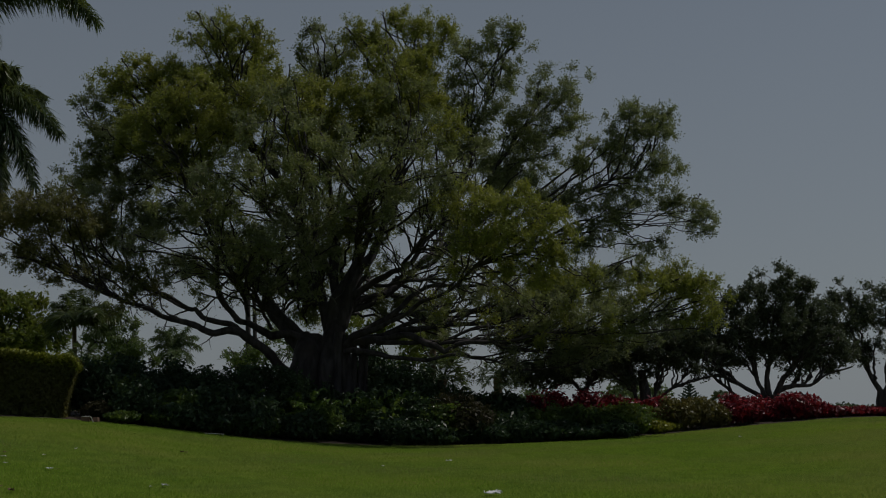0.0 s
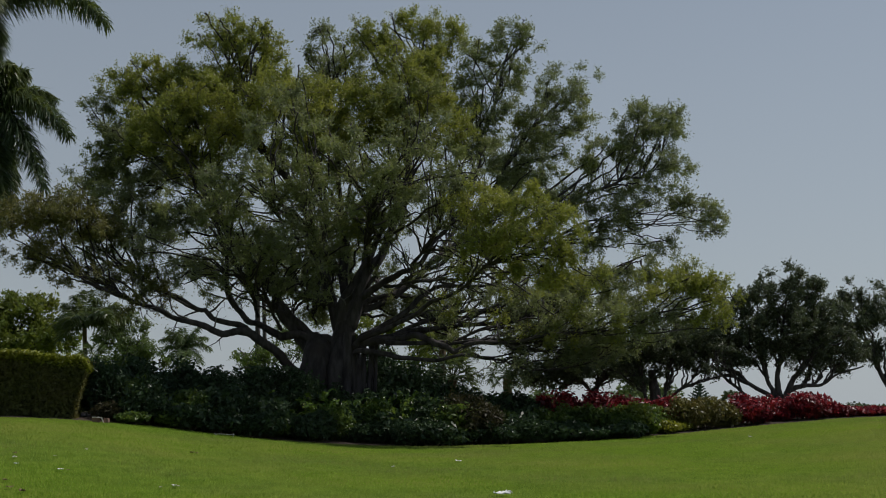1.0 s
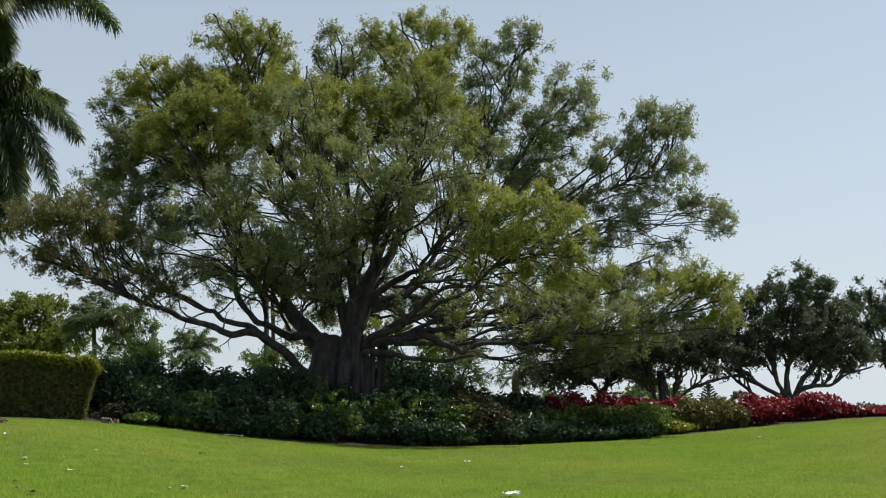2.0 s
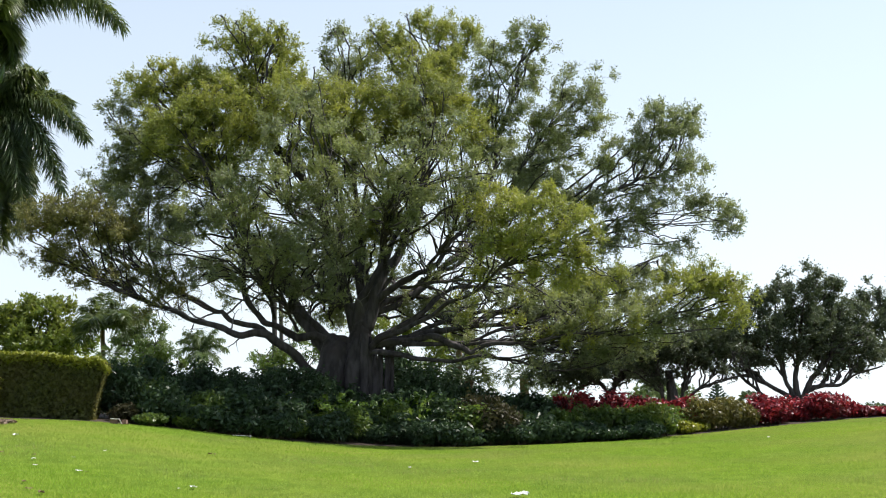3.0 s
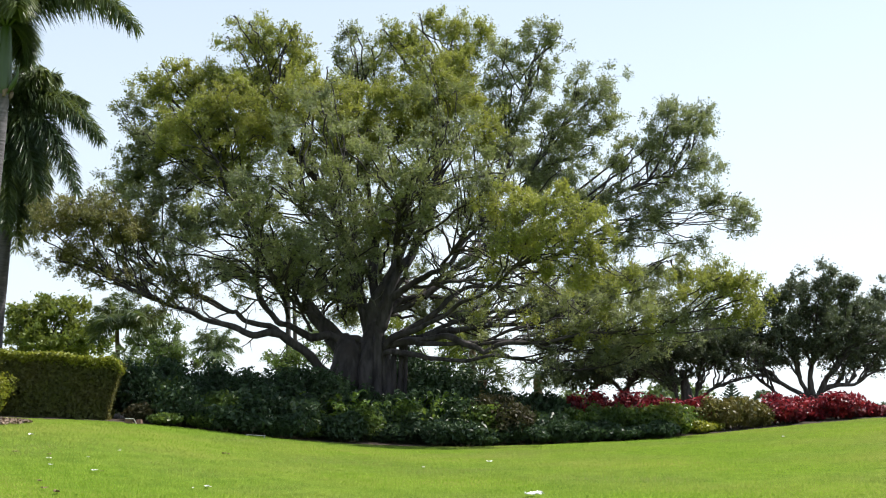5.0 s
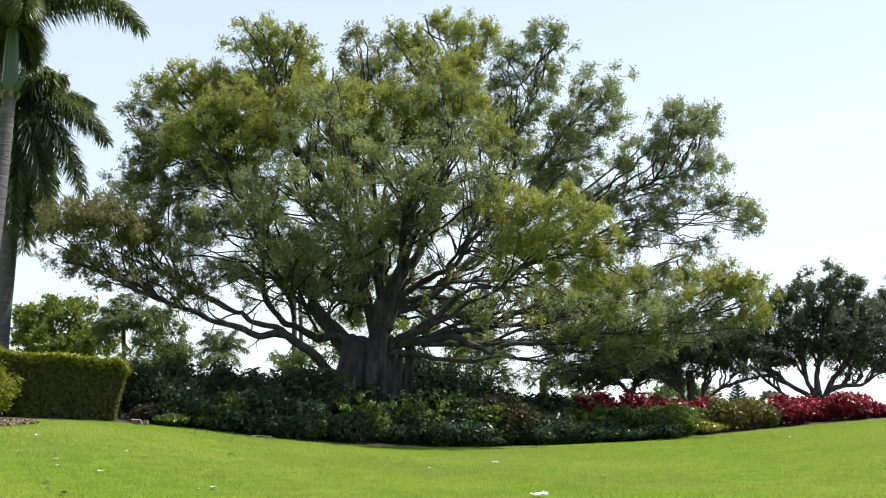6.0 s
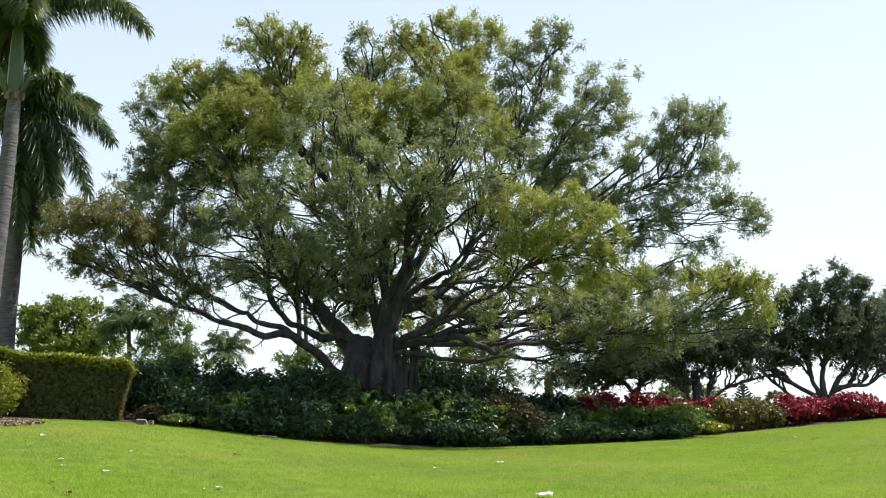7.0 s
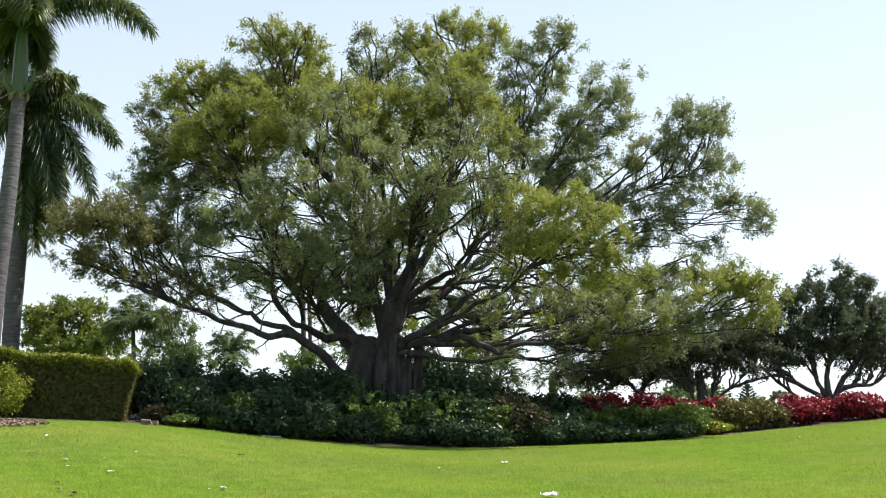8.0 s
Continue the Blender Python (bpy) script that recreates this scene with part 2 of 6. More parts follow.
def leaves(centres, normals, length, width, rng, fold=0.18, along=None):
    """Small folded leaves, one quad each. along: the way each leaf points."""
    n = len(centres)
    d = rng.standard_normal((n, 3)) if along is None else along + 0.35 * rng.standard_normal((n, 3))
    nn = unit(normals)
    d = unit(d - nn * np.sum(d * nn, 1)[:, None])
    s = np.cross(nn, d)
    sc = (0.65 + 0.7 * rng.random(n))[:, None]
    ln, wd = length * sc, width * sc
    base = centres - d * ln * 0.5
    tip = centres + d * ln * 0.5 - nn * ln * 0.12
    mid = centres - d * ln * 0.05
    lo = mid - s * wd * 0.5 + nn * wd * fold
    hi = mid + s * wd * 0.5 + nn * wd * fold
    v = np.stack([base, lo, tip, hi], 1).reshape(-1, 3)
    return v, np.arange(4 * n).reshape(-1, 4)


def leaflets(centres, normals, length, width, rng, along):
    """Tiny pointed leaves, one triangle each."""
    n = len(centres)
    nn = unit(normals)
    d = along + 0.6 * rng.standard_normal((n, 3))
    d = unit(d - nn * np.sum(d * nn, 1)[:, None])
    s = np.cross(nn, d)
    sc = (0.65 + 0.7 * rng.random(n))[:, None]
    foot = centres - d * length * sc * 0.4
    v = np.stack([foot - s * width * sc * 0.5, foot + s * width * sc * 0.5, centres + d * length * sc * 0.6], 1).reshape(-1, 3)
    return v, np.arange(3 * n).reshape(-1, 3)


def ball(n, rng, power=0.45):
    return unit(rng.standard_normal((n, 3))) * (rng.random(n) ** power)[:, None]


def grow(seeds, anchors):
    """Joins anchors to the branch, nearest first. Returns the nodes and each one's parent (-1 for the branch's own)."""
    nodes = np.vstack([seeds, anchors])
    ns = len(seeds)
    order = np.argsort(np.min(np.linalg.norm(anchors[:, None] - seeds[None], axis=2), axis=1))
    parent = -np.ones(len(nodes), int)
    cost = np.full(len(nodes), 1e9)
    cost[:ns] = 0
    for k in order:
        i = ns + k
        d = np.linalg.norm(nodes - nodes[i], axis=1) + 0.12 * cost
        d[i] = 1e9
        d[cost > 1e8] = 1e9
        j = int(np.argmin(d))
        parent[i] = j
        cost[i] = (0 if j < ns else cost[j]) + np.linalg.norm(nodes[i] - nodes[j])
    load = np.ones(len(nodes))
    for k in order[::-1]:
        if parent[ns + k] >= ns:
            load[parent[ns + k]] += load[ns + k]
    return nodes, parent, load


class Growth:
    """Style of a tree's twigs and leaves."""

    def __init__(self, leaf, bark, length=0.078, width=0.044, per_anchor=180, spacing=0.395, spread=0.25, twig=0.0085, up=0.55, branch="limb", along=0.0, heart=None, side=0.4, boughs=2, twig_bark=None, puff=1.0):
        self.puff = puff
        self.along, self.heart, self.side, self.boughs, self.twig_bark = along, heart, side, boughs, twig_bark or bark
        self.leaf, self.bark, self.length, self.width = leaf, bark, length, width
        self.per_anchor, self.spacing, self.spread, self.twig, self.up, self.branch = per_anchor, spacing, spread, twig, up, branch


def limb(tree, style, path, r0, r1, lobes, seed, leaf=None, density=1.0, wobble=0.10, free=False):
    """A limb along path, with the branches and leaves of the masses (x, y, z, half width, half height) that it carries."""
    rng = np.random.default_rng(seed)
    if style.heart is not None and free is False:
        # the limb starts inside the trunk
        path = [(0.4 * path[0][0] + 0.6 * style.heart[0], 0.4 * path[0][1] + 0.6 * style.heart[1], path[0][2] - 0.6)] + list(path)
    pts = spline(path, 6)
    n = len(pts)
    f = np.linspace(0, 1, n)
    ph = rng.uniform(0, 6.28, (4, 3))
    wander = sum(np.sin(f[:, None] * w + ph[i]) / (i + 1.2) for i, w in enumerate((9, 16, 27, 41)))
    span = np.linalg.norm(np.diff(pts, axis=0), axis=1).sum()
    # elbows where old shoots were lost
    knees = rng.standard_normal((max(4, int(span / 0.75)), 3))
    elbow = np.stack([np.interp(f, np.linspace(0, 1, len(knees)), knees[:, k]) for k in range(3)], 1)
    pts = pts + (0.6 * wander * wobble + 0.75 * elbow * wobble) * min(1.0, (span / 8) ** 1.3) * np.minimum(1, f * 4)[:, None]
    swell = np.interp(f, np.linspace(0, 1, len(knees)), rng.standard_normal(len(knees)))
    rad = 0.66 * (r1 + (r0 - r1) * (1 - f) ** 1.25) * (1 + 0.09 * swell)
    wood = Batch()
    wood.add(*tube(pts, rad, 10, 0.05, rng))
    twigs = Batch()
    anchors, outward, seeds = [], [], [pts[n // 4:]]
    # crooked side branches that fork once, with sprays at their ends
    for _ in range(int(style.side * span)):
        k = rng.integers(int(n * 0.36), int(n * 0.86))
        way = unit(0.7 * unit(pts[k + 1] - pts[k]) + np.array([0, 0, rng.uniform(0.0, 1.0)]) + 0.55 * rng.standard_normal(3))
        long = rng.uniform(0.8, 2.1)
        r = min(0.5 * rad[k], 0.018 + 0.016 * long)
        steps = [pts[k]]
        for _ in range(6):
            way = unit(way + 0.32 * rng.standard_normal(3) + np.array([0, 0, 0.05]))
            steps.append(steps[-1] + way * long / 6)
        steps = np.array(steps)
        twigs.add(*tube(steps, np.linspace(r, 0.18 * r, 7), 5))
        for j in (2, 4, 5):
            d = unit(unit(steps[j + 1] - steps[j]) + 0.9 * rng.standard_normal(3)) * long * rng.uniform(0.25, 0.5)
            e = steps[j] + d
            twigs.add(*tube([steps[j], steps[j] + d * 0.5 + 0.08 * long * rng.standard_normal(3) * 0.5, e], [0.4 * r, 0.28 * r, 0.1 * r], 3))
            if f[k] > 0.62 and rng.random() < 0.5:
                anchors.append(e[None])
                outward.append(unit(d)[None])
        if f[k] > 0.5 or rng.random() < 0.4:
            seeds.append(steps[2:])
            anchors.append(steps[-1:])
            outward.append(way[None])
    for x, y, z, rx, rz in lobes:
        rx, rz = rx * style.puff, rz * style.puff
        # a bough from the limb into this mass
        goal = np.array([x, y, z]) + rng.standard_normal(3) * 0.15 * rx
        d = np.linalg.norm(pts - goal, axis=1) + 3.0 * np.maximum(0, f - 0.7)
        k = max(n // 5, int(np.argmin(d)) - 4)
        way = pts[min(k + 2, n - 1)] - pts[k - 1]
        reach = np.linalg.norm(goal - pts[k])
        for twin in range(style.boughs if reach > 0.8 else 0):
            if twin:
                k = max(n // 5, k - 4)
                goal = np.array([x, y, z]) + unit(rng.standard_normal(3)) * np.array([rx, 0.5 * (rx + rz), rz]) * 0.55
                reach = np.linalg.norm(goal - pts[k])
            bow = pts[k] + (unit(way) * 0.22 + unit(goal - pts[k]) * 0.25) * reach + rng.standard_normal(3) * 0.06 * reach
            bp = spline([pts[k], bow, goal, goal + (goal - bow) * 0.15], 5)
            bp[1:] += rng.standard_normal((len(bp) - 1, 3)) * 0.03 * min(1.5, reach)
            wood.add(*tube(bp, np.linspace(min(0.7 * rad[k], 0.03 + 0.02 * reach), 0.015, len(bp)), 6, 0.04, rng))
            seeds.append(bp[2:])
        ry = 0.5 * (rx + rz)
        k = max(6, int(density * 4.19 * rx * ry * rz * 0.41 / style.spacing ** 3))
        # lesser clumps of uneven size inside the mass, so that its outline breaks up
        clumps = ball(16, rng, 0.5) * 0.76
        which = rng.integers(0, 16, k)
        o = clumps[which] + ball(k, rng, 0.5) * rng.uniform(0.32, 0.85, 16)[which][:, None]
        o[:, 2] = np.where(o[:, 2] < 0, o[:, 2] * 0.85, o[:, 2])
        anchors.append(np.array([x, y, z]) + o * np.array([rx, ry, rz]))
        outward.append(unit(o))
    # sprays straight from the limb's outer part
    k = int(style.along * np.linalg.norm(np.diff(pts, axis=0), axis=1).sum())
    if k:
        spot = pts[rng.integers(int(n * 0.6), n, k)]
        o = unit(rng.standard_normal((k, 3)) + np.array([0, 0, 0.3]))
        anchors.append(spot + o * rng.uniform(0.25, 0.95, (k, 1)))
        outward.append(o)
    anchors, outward = np.vstack(anchors), np.vstack(outward)
    seeds = np.vstack(seeds)
    nodes, parent, load = grow(seeds, anchors)
    for i in range(len(seeds), len(nodes)):
        a, b = nodes[parent[i]], nodes[i]
        d = np.linalg.norm(b - a)
        m = (a + b) / 2 + rng.standard_normal(3) * d * 0.09 + np.array([0, 0, 0.05 * d])
        q1 = a + (m - a) * 0.5 + rng.standard_normal(3) * d * 0.04
        r = style.twig * np.sqrt(load[i])
        (wood if r > 0.03 else twigs).add(*tube([a, q1, m, b], [r * 1.25, r * 1.1, r, r * 0.6], 5 if r > 0.03 else 3))
    # leaves sit along short twiglets that fan out from each twig's end
    m = 9
    hub = np.repeat(anchors, m, 0)
    way = unit(rng.standard_normal(hub.shape) + np.array([0, 0, 0.35]) + 0.7 * np.repeat(outward, m, 0))
    long = style.spread * rng.uniform(0.9, 2.1, (len(hub), 1))
    per = style.per_anchor // m
    at = np.repeat(hub, per, 0)
    dirs = np.repeat(way, per, 0)
    off = dirs * np.repeat(long, per, 0) * rng.random((len(at), 1)) ** 0.8
    c = at + off + rng.standard_normal(at.shape) * style.spread * 0.22
    nrm = rng.standard_normal(c.shape) + np.array([0, 0, style.up])
    ends = hub + way * long
    for h, e in zip(hub[::3], ends[::3]):
        twigs.add(*tube([h, e], [style.twig * 0.75, style.twig * 0.35], 3))
    wood_ob = part(style.branch, wood.mesh(style.branch, tree.location), style.bark, tree)
    tagged(part("twig_wood", twigs.mesh("twig_wood", tree.location), style.twig_bark, wood_ob, "twig bark, paler for the sun on crown branches"), kind="stuff")
    part("foliage", Batch_of(leaflets(c, nrm, style.length, style.width, rng, dirs)).mesh("foliage", tree.location, False), leaf or style.leaf, wood_ob)
    return wood_ob


def Batch_of(vq):
    b = Batch()
    b.add(*vq)
    return b


# ---- ground ----
def axis(near, far, step, centre):
    a = [0.0]
    while a[-1] < far:
        a.append(a[-1] + (step if a[-1] < near else step + (a[-1] - near) * 0.18))
    a = np.array(a)
    return np.unique(np.concatenate([centre - a[::-1], centre + a]))


gx, gy = axis(24, 2500, 0.5, 0), axis(26, 2500, 0.5, 26)
mx, my = np.meshgrid(gx, gy, indexing="ij")
mz = ground_z(mx, my)
ii, jj = np.meshgrid(np.arange(len(gx) - 1), np.arange(len(gy) - 1), indexing="ij")
w = len(gy)
ground_q = np.stack([ii * w + jj, (ii + 1) * w + jj, (ii + 1) * w + jj + 1, ii * w + jj + 1], -1).reshape(-1, 4)
ground_mesh = quads_mesh("ground", np.stack([mx, my, mz], -1).reshape(-1, 3), ground_q)
ground_mesh.polygons.foreach_set("use_smooth", np.ones(len(ground_mesh.polygons), bool))
ground_mesh.materials.append(M_LAWN)
ground = tagged(new("ground", ground_mesh), "bright green mown lawn in a shallow bowl", "lawn", kind="structure")


def patch(name, xs, near, deep, lift, material, label):
    """A sheet that lies on the ground between two lines, with a ragged front edge."""
    rng = np.random.default_rng(5)
    xs = np.asarray(xs)
    f = np.linspace(0, 1, 30)
    x = np.repeat(xs[:, None], 30, 1)
    y = (near(xs) + 0.12 * rng.standard_normal(len(xs)))[:, None] + f[None] * deep(xs)[:, None]
    z = ground_z(x, y) + lift * np.minimum(1, f * 12)[None] + 0.004
    i, j = np.meshgrid(np.arange(len(xs) - 1), np.arange(29), indexing="ij")
    q = np.stack([i * 30 + j, (i + 1) * 30 + j, (i + 1) * 30 + j + 1, i * 30 + j + 1], -1).reshape(-1, 4)
    me = quads_mesh(name, np.stack([x, y, z], -1).reshape(-1, 3), q)
    me.materials.append(material)
    return tagged(new(name, me), label, "planting bed", kind="structure")


patch("planting_bed", np.arange(-14, 30, 0.25), lambda x: bed_edge(x) + np.interp(x, (-5.0, -3.0, 3.0, 5.0, 7.5, 8.5), (0.3, 0.6, 0.6, 0.3, 0.3, 0.0)), lambda x: 14 + 0 * x, 0.07, M_SOIL, "dark mulched planting bed under the trees")


def grass(count, y0, y1, seed):
    """Mown blades, upright and uneven, thicker in tufts."""
    rng = np.random.default_rng(seed)
    y = y0 + (y1 - y0) * rng.random(count * 2) ** 1.25
    x = (rng.random(count * 2) * 2 - 1) * (0.43 * y + 1.2)
    keep = y < bed_edge(x) + np.interp(x, (-5.0, -3.0, 3.0, 5.0, 7.5, 8.5), (0.25, 0.5, 0.5, 0.25, 0.25, 0.05)) + 0.16 * rng.standard_normal(len(x))
    x, y = x[keep][:count], y[keep][:count]
    n = len(x)
    tuft = sum(np.sin(x * a + y * b + c) for a, b, c in ((2.3, 1.1, 0.4), (-1.3, 2.9, 1.7), (5.1, -3.7, 0.2), (0.7, 0.5, 2.2), (7.3, 4.9, 1.1))) / 5
    h = (0.022 + 0.022 * rng.random(n)) * (1 + 0.55 * tuft)
    a = rng.uniform(-1.3, 1.3, n)
    side = np.stack([np.cos(a), np.sin(a), 0 * a], 1) * (0.004 + 0.003 * rng.random(n))[:, None]
    lean = np.stack([rng.standard_normal(n), rng.standard_normal(n), 0 * a], 1) * 0.014
    b = np.stack([x, y, ground_z(x, y) - 0.002], 1)
    top = b + lean + np.stack([0 * h, 0 * h, h], 1)
    me = quads_mesh("grass", np.stack([b - side, b + side, top], 1).reshape(-1, 3), np.arange(3 * n).reshape(-1, 3))
    me.materials.append(M_GRASS)
    return tagged(new("grass", me), "short bright green grass blades of the lawn", "grass", kind="stuff")


grass(230000, 16.5, 44.0, 11)


# ---- kinds of plants ----
def bush(x, y, half, top, leaf, label, name="shrub", category="shrub", group="", n=2600, length=0.16, width=0.07, seed=0, deep=None, lumps=0.34, up=0.3):
    """A shrub: stems from the ground and a lumpy mass of leaves, half metres to each side, its top at that height."""
    rng = np.random.default_rng(seed + int(abs(x) * 97 + y * 31))
    z0 = float(ground_z(x, y)) + 0.06
    h, deep = top - z0, deep or half * 0.9
    ob = thing(name, (x, y, z0), label, category, group)
    k = 9
    blob = unit(rng.standard_normal((k, 3)) * np.array([1, 1, 0.8]))
    blob[:, 2] = np.abs(blob[:, 2])
    rad = lumps * (0.7 + 0.9 * rng.random(k))
    d = unit(rng.standard_normal((n, 3)))
    d[:, 2] = np.where(d[:, 2] < -0.85, -d[:, 2], d[:, 2])
    swell = 0.80 + np.max(rad[None] * np.exp(-(np.linalg.norm(d[:, None] - blob[None], axis=2) / 0.5) ** 2), axis=1)
    r = swell * (0.42 + 0.60 * rng.random(n) ** 0.6) * (1 + 0.10 * rng.standard_normal(n))
    c = np.array([x, y, z0 + h * 0.45]) + d * r[:, None] * np.array([half, deep, h * 0.55])
    c[:, 2] = np.maximum(c[:, 2], z0 + 0.03)
    wood = Batch()
    for i in range(12):
        tip = c[rng.integers(n)]
        foot = np.array([x, y, z0 - 0.1]) + rng.standard_normal(3) * np.array([half, deep, 0]) * 0.18
        mid = (foot + tip) / 2 + rng.standard_normal(3) * half * 0.12
        wood.add(*tube(spline([foot, mid, tip], 3), np.linspace(0.022, 0.006, 7), 4))
    stem = part("stem", wood.mesh("stem", ob.location), M_STEM, ob)
    nrm = d * 0.35 + 0.8 * rng.standard_normal((n, 3)) + np.array([0, 0, up])
    part("foliage", Batch_of(leaves(c, nrm, length, width, rng)).mesh("foliage", ob.location, False), leaf, ob)
    return ob


def blade(base, tip, arch, width, rng, steps=5, fold=0.15):
    """One long leaf: two rows of quads that arch from base to tip."""
    base, tip = np.asarray(base, float), np.asarray(tip, float)
    f = np.linspace(0, 1, steps)
    ctrl = (base + tip) / 2 + np.array([0, 0, arch])
    p = np.outer((1 - f) ** 2, base) + np.outer(2 * f * (1 - f), ctrl) + np.outer(f ** 2, tip)
    t = unit(np.gradient(p, axis=0))
    s = unit(np.cross(t, np.array([0, 0, 1.0]) + 0.3 * rng.standard_normal(3)))
    up = np.cross(s, t)
    wd = width * np.sin(np.pi * np.clip(0.08 + 0.9 * f, 0, 1)) ** 0.8
    v = np.concatenate([p - s * wd[:, None] * 0.5 + up * wd[:, None] * fold, p, p + s * wd[:, None] * 0.5 + up * wd[:, None] * fold])
    i = np.arange(steps - 1)
    q = np.concatenate([np.stack([i, i + 1, steps + i + 1, steps + i], 1), np.stack([steps + i, steps + i + 1, 2 * steps + i + 1, 2 * steps + i], 1)])
    return v, q


def leafy_clump(x, y, half, top, count, width, leaf, label, name="broadleaf_plant", seed=0, group="", stalks=True):
    """Long or broad leaves that arch out from one foot."""
    rng = np.random.default_rng(seed + int(abs(x) * 61 + y * 17))
    z0 = float(ground_z(x, y)) + 0.05
    h = top - z0
    ob = thing(name, (x, y, z0), label, "plant", group)
    tuft = Batch()
    for i in range(count):
        a, reach, lift = rng.random() * 2 * np.pi, half * (0.35 + 0.75 * rng.random()), h * (0.45 + 0.6 * rng.random())
        way = np.array([np.cos(a), np.sin(a), 0])
        foot = np.array([x, y, z0]) + way * half * 0.15 * rng.random()
        tip = foot + way * reach + np.array([0, 0, lift * (0.78 if stalks else 0.75)])
        if not stalks:
            tuft.add(*blade(foot, tip, lift * 0.45, width * (0.7 + 0.6 * rng.random()), rng))
            continue
        one = Batch()
        start = foot + way * reach * 0.45 + np.array([0, 0, lift * 0.75])
        one.add(*blade(start, tip, lift * 0.12, width * (0.7 + 0.6 * rng.random()), rng))
        one.add(*tube(spline([foot, (foot + start) / 2 + [0, 0, lift * 0.1], start], 2), np.linspace(0.014, 0.007, 5), 4))
        part("leaf", one.mesh("leaf", ob.location), leaf, ob)
    if not stalks:
        tagged(part("foliage", tuft.mesh("foliage", ob.location), leaf, ob), kind="stuff")
    return ob


def frond(parent, base, tip, arch, rng, length=0.75, width=0.05, count=110, material=None, droop=0.55, spray=0.6):
    """A feather leaf: an arching midrib and leaflets in several rows, hanging at their ends."""
    base, tip = np.asarray(base, float), np.asarray(tip, float)
    f = np.linspace(0, 1, 24)
    ctrl = (base + tip) / 2 + np.array([0, 0, arch])
    p = np.outer((1 - f) ** 2, base) + np.outer(2 * f * (1 - f), ctrl) + np.outer(f ** 2, tip)
    rib = Batch()
    rib.add(*tube(p, np.linspace(0.05, 0.008, 24) * np.clip(length / 0.75, 0.4, 1), 5))
    ob = part("frond", rib.mesh("frond", parent.location), M_SHAFT, parent)
    b = Batch()
    g = np.linspace(0.10, 1.0, count)
    at = np.stack([np.interp(g, f, p[:, k]) for k in range(3)], 1)
    tan = unit(np.stack([np.interp(g, f, np.gradient(p[:, k])) for k in range(3)], 1))
    side = unit(np.cross(tan, np.array([0, 0, 1.0])))
    up = np.cross(side, tan)
    for sgn in (-1, 1):
        n = len(g)
        tilt = rng.uniform(-spray, spray + 0.15, n)
        d = unit(side * sgn * np.cos(tilt)[:, None] + up * np.sin(tilt)[:, None] + tan * rng.uniform(0.35, 0.8, n)[:, None])
        ln = length * (0.35 + 0.65 * np.sin(np.pi * np.clip(g * 0.85 + 0.12, 0, 1))) * rng.uniform(0.8, 1.15, n)
        m = at + d * ln[:, None] * 0.5 - np.array([0, 0, 1]) * (ln * droop * 0.15)[:, None]
        e = m + unit(d - np.array([0, 0, droop * 1.6]) * rng.uniform(0.6, 1.3, n)[:, None]) * ln[:, None] * 0.55
        wv = unit(np.cross(d, rng.standard_normal((n, 3)))) * width * 0.5
        v = np.stack([at - wv * 0.5, at + wv * 0.5, m + wv, m - wv, e + wv * 0.15, e - wv * 0.15], 1).reshape(-1, 3)
        k = np.arange(n)[:, None] * 6
        b.add(v, np.concatenate([k + np.array([0, 1, 2, 3]), k + np.array([3, 2, 4, 5])]))
    part("feather", b.mesh("feather", parent.location, False), material or M_PALM, ob)
    return ob


def fan_leaf(parent, base, tip, size, rng, material):
    """A fan palm's leaf: a stalk and a pleated fan of narrow fingers."""
    base, tip = np.asarray(base, float), np.asarray(tip, float)
    st = Batch()
    st.add(*tube(spline([base, (base + tip) / 2 + [0, 0, 0.12 * size], tip], 3), np.linspace(0.02, 0.012, 7), 4))
    ob = part("leaf_stalk", st.mesh("leaf_stalk", parent.location), M_SHAFT, parent)
    way = unit(tip - base)
    side = unit(np.cross(way, np.array([0, 0, 1.0]) + 0.4 * rng.standard_normal(3)))
    b = Batch()
    for a in np.linspace(-1.9, 1.9, 17):
        d = way * np.cos(a) + side * np.sin(a)
        e = tip + d * size * rng.uniform(0.85, 1.1) - np.array([0, 0, size * rng.uniform(0.1, 0.45)])
        b.add(*blade(tip, e, size * 0.15, size * 0.11, rng, 4))
    part("fan", b.mesh("fan", parent.location), material, ob)


# ---- the great fig tree ----
fig_base = (-2.45, 42.0, float(ground_z(-2.45, 42.0)))
fig = thing("fig_tree", fig_base, "huge spreading grey-barked fig tree with a broad airy crown", "tree")
FIG = Growth(M_FIG, M_BARK, along=1.0, heart=(-2.65, 42.0), side=0.95, boughs=3, puff=1.07, twig_bark=M_TWIG)


